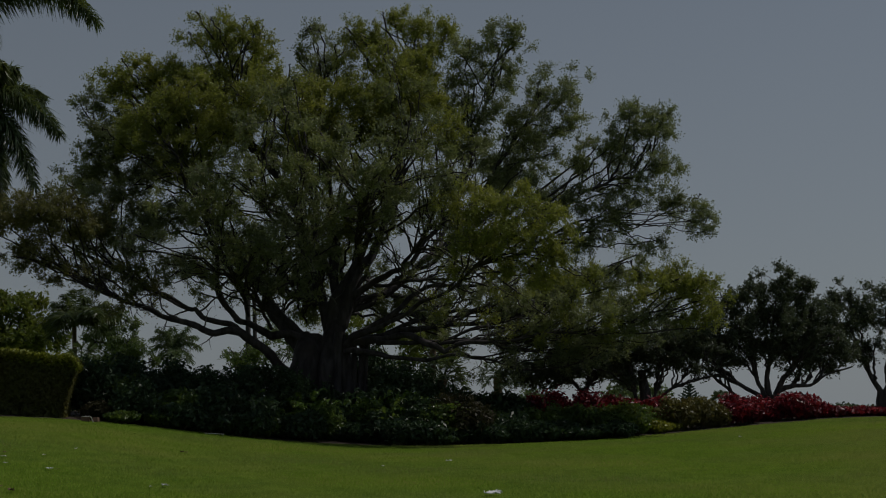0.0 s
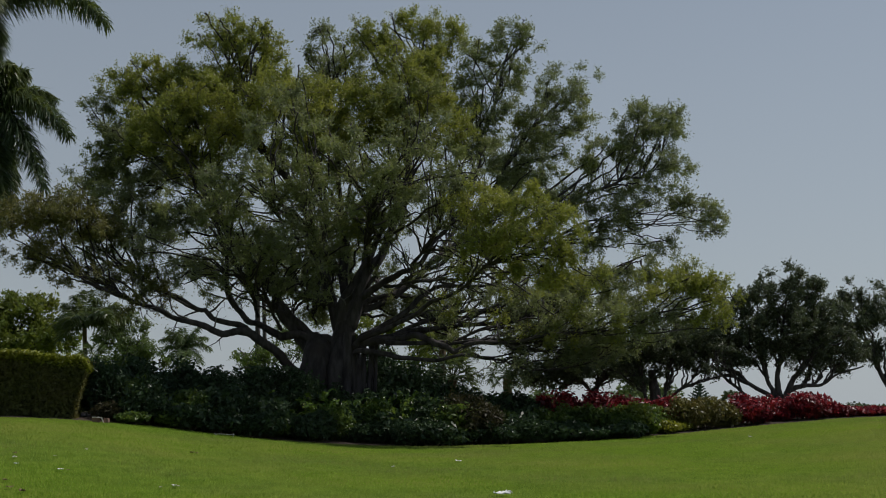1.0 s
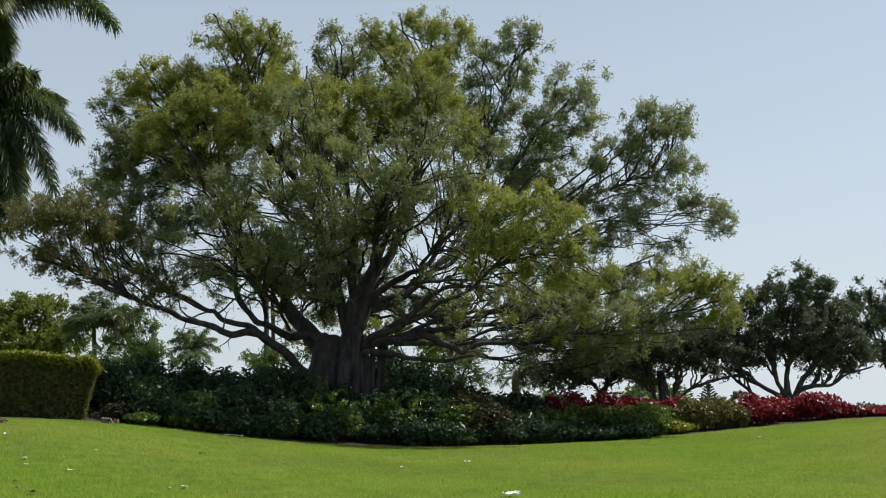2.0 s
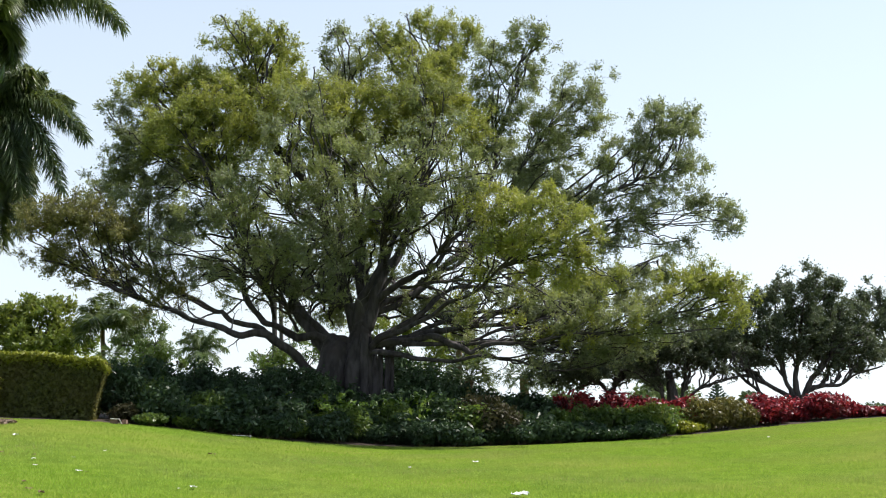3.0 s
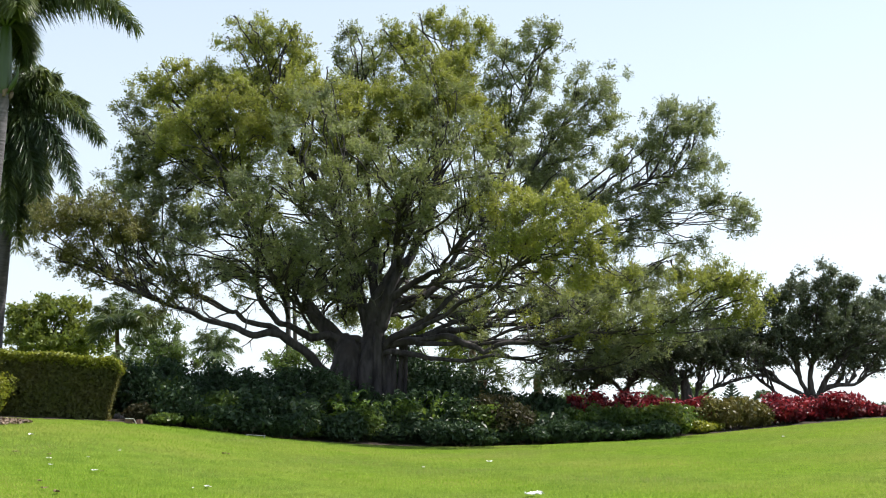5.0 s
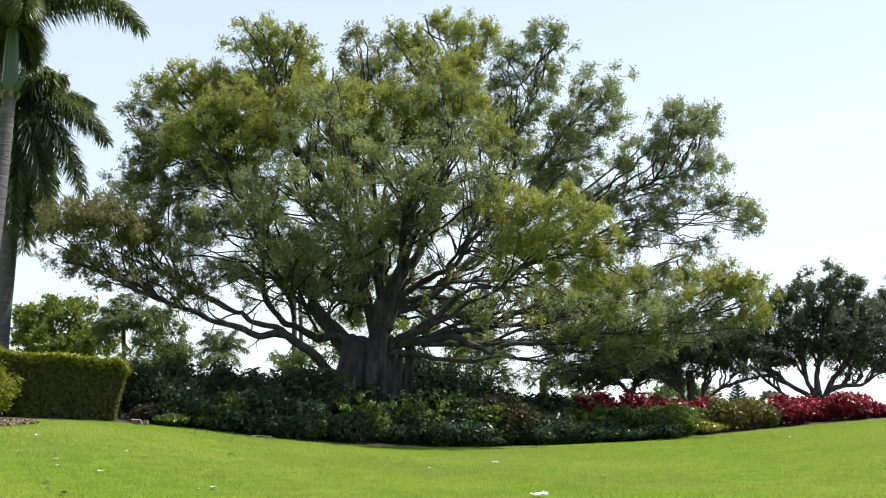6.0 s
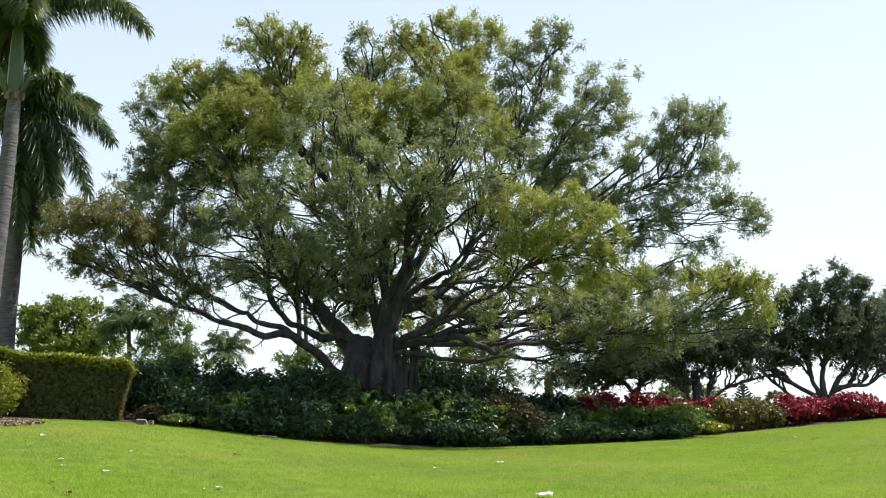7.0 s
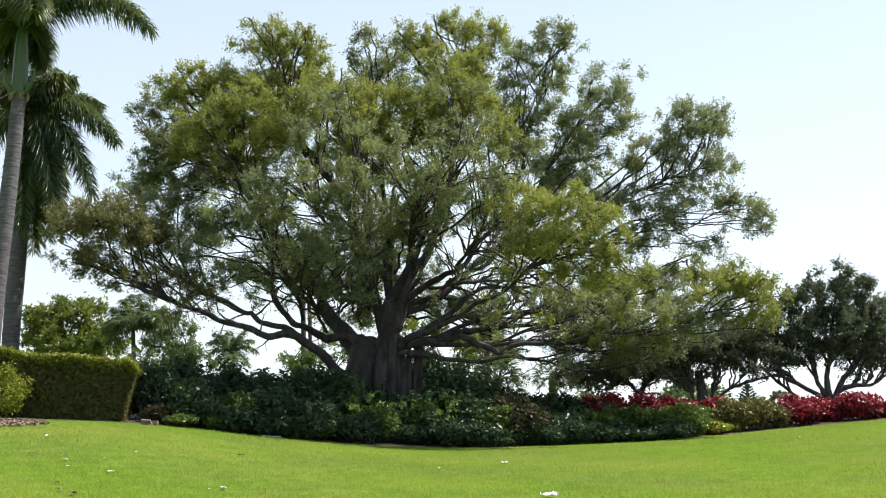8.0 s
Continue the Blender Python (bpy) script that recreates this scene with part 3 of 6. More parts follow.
def fig_trunk():
    rng = np.random.default_rng(3)
    b = Batch()
    pts = spline([(-2.5, 42.0, 0.2), (-2.55, 42.0, 1.3), (-2.62, 42.0, 2.6), (-2.65, 42.0, 3.6), (-2.6, 42.1, 4.9)], 8)
    n = len(pts)
    v, q = tube(pts, np.interp(np.linspace(0, 1, n), (0, 0.25, 0.6, 0.8, 1), (1.15, 0.85, 0.80, 0.55, 0.12)), 40)
    ring = np.arange(40) / 40 * 2 * np.pi
    flute = 0.10 * np.sin(ring * 5 + 0.5) + 0.06 * np.sin(ring * 9 + 1.3) + 0.04 * np.sin(ring * 14)
    c = np.repeat(pts, 40, 0)
    k = 1 + np.tile(flute, n) * np.repeat(np.linspace(1.4, 0.5, n), 40) + 0.015 * rng.standard_normal(n * 40)
    b.add(c + (v - c) * k[:, None], q)
    # the lesser stem that has grown into the trunk on its shaded side
    pts = spline([(-3.5, 41.8, 0.3), (-3.6, 41.8, 1.5), (-3.6, 41.9, 2.6), (-3.52, 42.0, 3.5), (-3.75, 42.2, 4.3)], 8)
    v, q = tube(pts, np.interp(np.linspace(0, 1, len(pts)), (0, 0.55, 0.82, 1), (0.75, 0.66, 0.55, 0.2)), 24, 0.02, rng)
    b.add(v, q)
    # roots that run out over the soil
    for a in np.linspace(0, 2 * np.pi, 9, endpoint=False):
        a += rng.uniform(-0.2, 0.2)
        way = np.array([math.cos(a), math.sin(a), 0])
        foot = np.array([-2.6, 42.0, 0])
        p = [foot + way * 0.6 + [0, 0, 1.5], foot + way * 1.0 + [0, 0, 0.85], foot + way * 1.7 + [0, 0, 0.62], foot + way * 2.9 + [0, 0, 0.45]]
        b.add(*tube(spline(p, 5), np.linspace(0.32, 0.1, 16), 10, 0.04, rng))
    part("trunk", b.mesh("trunk", fig.location), M_BARK, fig, "thick grey fluted trunk")


fig_trunk()


def aerial_root(x, y, top, r, lean):
    rng = np.random.default_rng(int(abs(x) * 1000))
    b = Batch()
    z0 = float(ground_z(x, y))
    b.add(*tube(spline([(x, y, z0 - 0.1), (x + lean * 0.3, y, z0 + 1.0), (x + lean * 0.7, y + 0.1, z0 + 2.0), (x + lean, y + 0.2, top)], 6),
                np.concatenate([np.linspace(r * 1.5, r, 6), np.full(13, r)]), 9, 0.07, rng))
    part("aerial_root", b.mesh("aerial_root", fig.location), M_BARK, fig, "pale straight root hanging from a limb to the soil")


for rx, ry, rt, rr, rl in ((-2.1, 41.3, 4.2, 0.13, -0.2), (-1.92, 41.35, 4.1, 0.10, 0.05), (-1.72, 41.5, 4.0, 0.11, 0.12), (-1.56, 41.6, 3.9, 0.09, 0.1),
                       (-2.35, 41.1, 4.3, 0.16, -0.1)):
    aerial_root(rx, ry, rt, rr, rl)

# limbs, lowest first, round the tree
limb(fig, FIG, [(-4.17, 41.60, 2.74), (-4.54, 41.40, 3.10), (-4.94, 41.10, 3.55), (-5.51, 40.70, 3.93), (-6.11, 40.40, 4.26), (-6.71, 40.00, 4.16), (-7.58, 39.80, 4.44), (-8.40, 39.50, 4.67), (-8.97, 39.20, 5.03), (-9.46, 39.00, 5.21), (-10.44, 39.00, 5.65), (-12.23, 38.50, 6.30), (-12.92, 38.00, 6.49)],
     0.32, 0.05, [(-12.97, 38.00, 7.57, 0.89, 0.89), (-11.96, 38.00, 7.95, 1.15, 0.78), (-12.46, 38.30, 6.52, 1.13, 0.53), (-11.22, 39.00, 6.07, 1.11, 0.50), (-11.14, 38.50, 7.55, 1.23, 0.85)], 101, density=1.3, wobble=0.06, leaf=M_FIG_BRONZE)
limb(fig, FIG, [(-4.52, 41.40, 3.10), (-5.14, 41.10, 3.71), (-5.97, 40.80, 4.23), (-6.53, 40.50, 4.57), (-7.18, 40.20, 4.90), (-7.54, 40.00, 5.00), (-8.30, 40.00, 5.48), (-8.83, 40.00, 5.63), (-9.53, 40.00, 6.03), (-10.54, 40.00, 6.58), (-11.60, 39.50, 7.11)],
     0.25, 0.05, [(-11.06, 40.00, 7.34, 1.21, 0.82), (-9.78, 40.00, 7.38, 1.18, 0.88), (-10.47, 41.00, 8.86, 1.41, 1.00), (-9.42, 39.50, 6.03, 0.87, 0.43), (-11.52, 39.00, 8.61, 0.76, 0.67)], 102, wobble=0.07, density=0.85)
limb(fig, FIG, [(-3.20, 42.00, 4.08), (-3.86, 42.00, 4.14), (-4.48, 42.00, 4.27), (-5.35, 42.00, 4.53), (-6.09, 42.00, 4.70), (-6.43, 42.00, 5.13), (-6.79, 42.00, 5.61), (-6.99, 42.00, 6.33), (-6.98, 42.00, 6.83), (-7.26, 42.00, 7.88), (-7.81, 42.00, 9.15), (-8.36, 42.00, 10.21), (-9.32, 42.00, 10.75), (-11.23, 42.00, 11.39)],
     0.28, 0.05, [(-11.32, 42.00, 10.96, 1.19, 1.07), (-11.86, 42.00, 12.47, 0.74, 0.74), (-10.14, 42.00, 10.10, 1.34, 1.07), (-12.05, 42.50, 9.99, 0.83, 0.75), (-8.83, 41.50, 8.33, 1.18, 0.98), (-7.76, 41.00, 6.50, 1.00, 0.48)], 103, density=1.12)
limb(fig, FIG, [(-3.79, 42.20, 3.74), (-4.23, 42.40, 4.17), (-4.70, 42.60, 4.72), (-5.26, 42.80, 5.54), (-5.56, 43.00, 6.06), (-6.35, 43.00, 7.22), (-6.96, 43.00, 7.90), (-7.58, 43.00, 9.02), (-8.03, 43.00, 9.72), (-8.47, 43.00, 10.26), (-8.44, 43.00, 11.73), (-8.76, 43.00, 13.95)],
     0.40, 0.06, [(-10.48, 43.00, 13.39, 1.26, 0.95), (-9.09, 43.00, 13.95, 1.16, 1.01), (-9.79, 43.00, 12.06, 1.52, 1.09), (-8.18, 43.00, 12.62, 1.31, 1.16), (-10.51, 43.00, 14.35, 0.51, 0.42), (-8.25, 43.00, 10.85, 1.26, 1.05), (-11.04, 43.00, 13.91, 0.72, 0.51), (-9.86, 43.00, 14.40, 0.80, 0.46)], 104, leaf=M_FIG_YELLOW, free=True, density=1.12)
limb(fig, FIG, [(-2.77, 42.30, 4.47), (-3.22, 42.50, 6.26), (-3.77, 42.60, 7.97), (-4.43, 42.60, 9.47), (-5.19, 42.60, 10.44), (-6.26, 42.50, 11.83), (-7.05, 42.50, 13.81), (-7.40, 42.50, 15.14)],
     0.34, 0.05, [(-7.41, 42.50, 15.54, 1.42, 0.87), (-6.10, 42.50, 14.69, 1.21, 0.94), (-7.37, 42.50, 13.81, 1.50, 1.04), (-5.06, 42.00, 13.66, 1.27, 1.03), (-6.41, 42.00, 12.04, 1.48, 1.13), (-5.80, 42.50, 15.47, 0.46, 0.52), (-7.42, 42.50, 15.94, 1.00, 0.50), (-6.02, 42.50, 15.72, 0.58, 0.50)], 105, leaf=M_FIG_YELLOW, density=0.9)
limb(fig, FIG, [(-2.58, 42.50, 4.69), (-2.80, 43.00, 6.74), (-2.78, 43.50, 8.54), (-2.94, 44.00, 10.40), (-3.18, 44.00, 12.19), (-3.53, 44.00, 14.24), (-3.77, 44.00, 15.73)],
     0.36, 0.04, [(-3.88, 44.00, 16.03, 0.90, 0.56), (-4.10, 44.00, 15.38, 0.43, 0.32), (-3.53, 44.00, 14.35, 1.29, 0.82), (-4.02, 43.50, 12.41, 1.53, 1.32), (-2.65, 44.00, 15.27, 0.90, 0.69), (-3.16, 44.00, 10.84, 1.51, 1.18), (-2.68, 43.60, 8.12, 1.15, 0.96)], 106, density=0.8)
limb(fig, FIG, [(-2.31, 42.00, 4.97), (-1.95, 42.20, 6.44), (-1.30, 42.40, 7.52), (-0.68, 42.60, 8.83), (-0.34, 42.60, 10.55), (-0.09, 42.60, 12.73), (0.09, 42.60, 14.50), (0.24, 42.60, 15.84)],
     0.42, 0.04, [(0.09, 42.60, 15.95, 1.08, 0.75), (-1.55, 42.60, 15.44, 1.08, 0.79), (0.23, 42.00, 14.21, 1.48, 0.93), (-1.67, 42.00, 13.34, 1.48, 1.03), (-0.82, 42.00, 12.04, 1.48, 1.03), (1.17, 42.60, 15.50, 0.71, 0.83), (-0.83, 42.60, 9.90, 1.25, 1.00), (-1.78, 42.80, 8.43, 0.84, 0.75), (-0.84, 42.60, 16.20, 0.71, 0.42), (-2.03, 42.60, 15.88, 0.54, 0.38)], 107, leaf=M_FIG_YELLOW, density=1.12)
limb(fig, FIG, [(-2.40, 42.10, 5.28), (-1.90, 42.00, 5.63), (-1.28, 41.80, 6.19), (-0.66, 41.60, 6.49), (-0.18, 41.50, 6.77), (0.53, 41.50, 7.39), (1.36, 41.60, 8.45), (2.00, 41.80, 9.96), (2.55, 42.00, 11.71), (3.09, 42.00, 13.66), (3.53, 42.00, 15.20)],
     0.27, 0.04, [(3.49, 42.00, 15.20, 0.99, 0.86), (2.32, 42.00, 14.58, 0.99, 0.95), (3.52, 42.00, 13.99, 1.07, 0.90), (1.81, 41.80, 13.06, 0.86, 0.98), (1.58, 41.60, 11.30, 1.26, 1.02), (2.55, 42.00, 12.04, 0.93, 0.72), (3.86, 42.00, 15.60, 0.49, 0.45)], 108, density=0.72)
limb(fig, FIG, [(-2.33, 42.40, 5.00), (-1.44, 42.60, 5.43), (-0.72, 42.80, 5.98), (-0.08, 43.00, 6.49), (0.68, 43.00, 6.96), (1.52, 43.20, 7.84), (2.83, 43.40, 9.73), (3.83, 43.50, 11.41), (4.72, 43.50, 12.52), (5.61, 43.50, 13.64)],
     0.23, 0.04, [(5.72, 43.50, 13.87, 1.24, 0.89), (5.92, 43.50, 12.63, 1.06, 0.85), (4.89, 43.30, 11.36, 1.31, 0.89), (3.56, 43.00, 10.52, 1.31, 0.95), (4.95, 43.50, 13.64, 0.47, 0.77), (4.17, 43.50, 12.41, 1.11, 0.94)], 109, density=0.78)
limb(fig, FIG, [(-0.82, 42.70, 5.76), (0.13, 43.00, 6.57), (1.63, 43.50, 7.67), (3.84, 44.00, 8.62), (6.15, 44.00, 9.68), (7.81, 44.00, 10.51), (9.14, 44.00, 10.84), (9.74, 44.00, 12.53)],
     0.2, 0.04, [(9.07, 44.00, 12.60, 1.29, 0.90), (8.17, 44.00, 11.63, 0.97, 0.97), (9.68, 44.00, 11.47, 0.86, 0.99), (6.83, 44.00, 11.07, 0.86, 0.90), (8.46, 44.00, 10.17, 1.18, 0.47), (5.97, 43.50, 9.64, 1.11, 0.96), (9.97, 44.00, 13.03, 0.65, 0.43), (8.76, 44.00, 13.14, 0.65, 0.39)], 110, free=True, density=0.95)
limb(fig, FIG, [(-1.93, 42.00, 4.25), (-1.01, 42.00, 4.66), (-0.29, 42.00, 5.28), (0.33, 42.20, 5.81), (1.42, 42.30, 6.03), (2.85, 42.60, 6.27), (3.72, 42.80, 7.10), (4.59, 43.00, 7.60), (6.59, 43.40, 8.85), (8.35, 43.60, 8.65), (10.95, 43.60, 8.82)],
     0.19, 0.03, [(10.75, 43.60, 9.32, 0.98, 0.60), (9.56, 43.60, 9.65, 1.11, 0.68), (11.07, 43.60, 8.67, 0.73, 0.56), (7.89, 43.40, 9.07, 1.10, 0.72), (9.29, 43.60, 7.79, 0.94, 0.47), (6.76, 43.20, 8.06, 0.95, 0.89)], 111, density=1.12, wobble=0.065)
limb(fig, FIG, [(-1.93, 42.00, 4.06), (-0.80, 42.00, 4.14), (0.41, 42.00, 4.43), (1.56, 42.00, 4.62), (3.07, 42.00, 4.74), (3.93, 42.00, 4.97), (4.89, 42.00, 5.44), (6.54, 42.00, 6.31), (8.21, 42.00, 7.04)],
     0.25, 0.04, [(8.31, 42.00, 6.73, 1.27, 0.78), (6.64, 42.00, 6.21, 1.48, 0.99), (5.18, 42.00, 5.69, 1.23, 0.74), (3.64, 42.00, 6.00, 0.99, 0.49)], 112, wobble=0.065, density=0.85)
limb(fig, FIG, [(-1.91, 41.50, 3.91), (-0.79, 41.30, 4.06), (0.12, 41.00, 4.16), (0.88, 40.70, 3.91), (1.50, 40.50, 3.76), (2.29, 40.40, 3.91), (3.25, 40.30, 3.96), (4.42, 40.00, 4.12), (6.19, 40.00, 4.22), (8.11, 39.80, 4.59), (10.20, 39.50, 5.15)],
     0.25, 0.04, [(10.22, 39.50, 5.54, 0.81, 0.81), (8.98, 39.60, 5.65, 1.16, 0.93), (10.08, 39.50, 4.57, 0.89, 0.48)], 113, wobble=0.065, density=1.25, leaf=M_FIG_YELLOW)
limb(fig, FIG, [(-1.31, 42.00, 4.02), (0.33, 42.20, 4.73), (2.00, 42.40, 5.23), (3.68, 42.60, 5.16), (5.59, 42.80, 5.35)], 0.15, 0.03, [(5.59, 42.80, 5.45, 1.05, 0.42), (4.31, 42.60, 5.18, 0.83, 0.29)], 124, free=True, wobble=0.065, density=0.65)
limb(fig, FIG, [(-1.09, 41.20, 3.93), (0.72, 41.00, 3.96), (2.33, 41.00, 4.40), (3.63, 41.00, 4.44), (5.75, 41.00, 4.64)], 0.15, 0.03, [(5.75, 41.00, 4.68, 1.04, 0.40), (4.34, 41.00, 4.48, 0.72, 0.24)], 125, free=True, wobble=0.065, density=0.65)
limb(fig, FIG, [(1.01, 40.70, 3.87), (2.70, 40.60, 4.02), (4.27, 40.50, 3.62), (6.03, 40.40, 3.42)], 0.11, 0.03, [(6.04, 40.40, 3.55, 0.99, 0.32), (8.12, 39.80, 4.69, 1.36, 0.74), (6.58, 40.00, 4.41, 1.21, 0.67), (5.14, 40.20, 4.72, 1.22, 0.63)], 126, free=True, wobble=0.065, density=0.9)
limb(fig, FIG, [(-1.75, 42.60, 4.39), (-0.51, 43.00, 5.00), (1.19, 43.40, 5.12), (2.70, 43.60, 5.35), (4.64, 43.80, 5.20)], 0.12, 0.03, [(4.64, 43.80, 5.43, 0.99, 0.39), (2.06, 43.60, 5.63, 0.77, 0.26), (1.30, 43.60, 4.56, 0.96, 0.26), (1.85, 43.00, 3.91, 0.80, 0.25)], 127, free=True, wobble=0.065, density=0.55)
limb(fig, FIG, [(-2.10, 41.30, 3.66), (-1.29, 41.20, 3.61), (-0.54, 41.00, 3.40), (0.52, 41.00, 3.36), (1.51, 40.80, 3.39), (2.65, 40.80, 3.28), (3.44, 40.80, 3.12), (4.71, 40.80, 3.04), (6.09, 40.80, 3.28), (7.09, 40.80, 3.63)],
     0.17, 0.03, [(5.50, 40.80, 3.77, 1.20, 0.52), (7.26, 40.60, 3.82, 1.09, 0.44), (4.11, 40.80, 3.97, 1.00, 0.36)], 114, density=1.2, wobble=0.065)
limb(fig, FIG, [(-1.89, 41.00, 4.12), (-0.96, 40.20, 4.43), (-0.17, 39.60, 4.73), (0.59, 38.80, 5.13), (1.42, 38.00, 5.49), (2.13, 37.20, 6.09), (2.64, 36.60, 6.43), (3.51, 36.20, 7.10)],
     0.19, 0.04, [(3.61, 36.20, 7.74, 1.33, 0.74), (2.63, 36.40, 6.95, 1.28, 0.80), (4.67, 36.20, 6.65, 0.74, 0.74), (3.88, 36.40, 5.86, 1.28, 0.64), (2.03, 36.80, 8.12, 1.08, 0.76), (5.60, 36.50, 5.97, 0.54, 0.46)], 115, leaf=M_FIG_YELLOW, wobble=0.065, density=1.25)
limb(fig, FIG, [(-3.71, 42.60, 7.86), (-3.84, 40.00, 7.78), (-4.32, 38.00, 7.85), (-4.83, 36.80, 8.40), (-5.34, 36.40, 9.25)],
     0.13, 0.04, [(-4.10, 37.00, 6.95, 1.12, 0.83), (-5.16, 36.50, 8.71, 1.22, 0.93), (-3.35, 38.00, 6.15, 0.78, 0.60), (-4.50, 36.80, 10.55, 1.23, 0.94), (-6.04, 36.80, 9.14, 0.94, 0.81)], 116, free=True, density=0.36)
limb(fig, FIG, [(-1.75, 42.20, 6.86), (-1.70, 40.00, 7.38), (-1.47, 38.00, 8.05), (-1.16, 36.40, 8.88), (-1.06, 36.00, 10.08)],
     0.14, 0.04, [(-1.51, 36.00, 8.62, 1.37, 1.06), (-2.61, 36.20, 10.04, 1.21, 0.92), (0.29, 36.40, 10.08, 1.21, 0.93), (0.02, 36.80, 8.40, 1.26, 0.90), (-2.46, 37.00, 7.60, 1.09, 0.94), (1.40, 37.00, 9.19, 0.91, 0.82)], 117, free=True, density=0.38)
limb(fig, FIG, [(-2.79, 42.90, 6.31), (-3.20, 45.00, 7.21), (-4.21, 47.40, 9.16), (-5.42, 48.50, 11.54), (-6.41, 48.50, 12.78)],
     0.15, 0.04, [(-5.42, 48.50, 11.79, 1.85, 1.38), (-7.33, 47.00, 9.81, 1.56, 1.20), (-3.43, 48.00, 9.74, 1.41, 1.18), (-5.68, 47.00, 8.63, 1.43, 1.06), (-6.90, 46.00, 7.33, 1.40, 0.86), (-4.17, 46.00, 6.65, 1.17, 0.81), (-2.39, 46.50, 8.09, 1.18, 0.91), (-8.30, 45.00, 7.21, 1.15, 0.79)], 118, free=True, density=0.3)
limb(fig, FIG, [(0.23, 42.90, 6.84), (1.02, 45.00, 7.66), (2.72, 47.40, 8.93), (4.98, 48.50, 11.05), (5.47, 48.50, 12.04)],
     0.14, 0.04, [(4.73, 48.50, 11.05, 1.71, 1.09), (0.84, 47.00, 9.34, 1.66, 0.87), (2.78, 48.00, 12.42, 1.46, 1.08), (1.09, 47.00, 14.13, 1.38, 1.15)], 119, free=True, density=0.45)
limb(fig, FIG, [(-5.75, 42.00, 4.92), (-5.78, 40.00, 5.59), (-5.95, 38.40, 6.38), (-6.40, 37.60, 7.03), (-7.12, 37.40, 7.76)],
     0.11, 0.03, [(-6.57, 37.50, 7.30, 1.06, 0.73), (-5.61, 37.80, 8.11, 1.02, 0.83), (-7.65, 37.60, 8.55, 1.07, 0.83), (-5.26, 38.20, 6.64, 0.94, 0.60), (-8.53, 38.00, 6.90, 0.97, 0.60)], 120, free=True, density=0.3)
limb(fig, FIG, [(-3.18, 42.50, 6.16), (-3.23, 40.40, 6.63), (-3.40, 38.40, 7.15), (-3.60, 37.40, 7.94), (-3.41, 37.20, 9.04)],
     0.12, 0.03, [(-2.80, 38.00, 6.71, 0.93, 0.67), (-3.72, 38.60, 5.55, 0.79, 0.45), (-4.16, 37.40, 8.04, 1.10, 0.88), (-3.32, 37.20, 9.13, 1.24, 0.95), (-4.24, 37.60, 12.01, 1.10, 0.92)], 121, free=True, density=0.34)
limb(fig, FIG, [(-0.18, 41.50, 6.77), (0.22, 40.00, 7.18), (0.60, 38.80, 7.60), (0.91, 38.00, 8.05), (1.25, 38.00, 9.00)],
     0.11, 0.03, [(-0.75, 38.60, 7.86, 1.06, 0.72), (1.24, 38.00, 7.66, 1.04, 0.63), (0.97, 38.00, 9.00, 1.08, 0.84), (2.42, 39.00, 6.27, 0.99, 0.34), (3.89, 39.40, 5.24, 1.16, 0.39), (-0.27, 38.60, 12.09, 1.17, 0.91)], 122, free=True, density=0.42)
limb(fig, FIG, [(0.12, 42.00, 4.35), (1.42, 44.00, 4.91), (3.04, 45.60, 5.59), (5.16, 46.50, 6.01), (7.22, 46.50, 5.78)],
     0.13, 0.03, [(5.17, 46.50, 6.70, 1.37, 0.82), (7.22, 46.50, 5.78, 1.50, 0.77), (9.18, 46.00, 5.97, 1.35, 0.90), (3.09, 46.00, 8.02, 1.35, 0.77), (7.11, 46.00, 4.38, 1.35, 0.50), (1.02, 45.00, 5.54, 1.23, 0.40)], 123, free=True, density=0.52)
limb(fig, FIG, [(-3.27, 42.50, 6.47), (-3.32, 41.40, 7.58), (-3.44, 40.20, 9.03), (-3.65, 39.60, 10.93), (-3.87, 39.60, 12.56)],
     0.12, 0.03, [(-4.47, 39.60, 12.56, 1.20, 0.87), (-2.87, 39.60, 12.15, 1.16, 0.87), (-3.63, 39.40, 11.09, 1.16, 0.69), (-5.68, 39.80, 12.21, 1.01, 0.82)], 128, leaf=M_FIG_YELLOW, free=True, density=1.0)
limb(fig, FIG, [(-1.24, 42.40, 7.60), (-0.80, 41.20, 8.59), (-0.18, 40.00, 10.00), (0.32, 39.60, 11.34), (0.52, 39.60, 12.56)],
     0.12, 0.03, [(0.32, 39.60, 12.46, 1.20, 0.87), (-1.08, 39.60, 12.15, 1.01, 0.81), (1.31, 39.60, 11.34, 1.01, 0.81), (-0.49, 40.00, 13.92, 1.02, 0.71), (-1.93, 41.00, 11.79, 1.12, 0.92)], 129, leaf=M_FIG_YELLOW, free=True, density=1.05)
limb(fig, FIG, [(-5.63, 43.00, 6.32), (-6.46, 41.60, 7.61), (-7.14, 40.60, 8.69), (-8.07, 40.00, 10.21), (-8.91, 40.00, 11.64)],
     0.12, 0.03, [(-8.92, 40.00, 11.85, 1.21, 0.88), (-7.73, 40.00, 12.47, 1.02, 0.82), (-9.90, 40.00, 11.23, 1.02, 0.82), (-6.90, 40.00, 11.23, 1.02, 0.82)], 130, leaf=M_FIG_YELLOW, free=True)
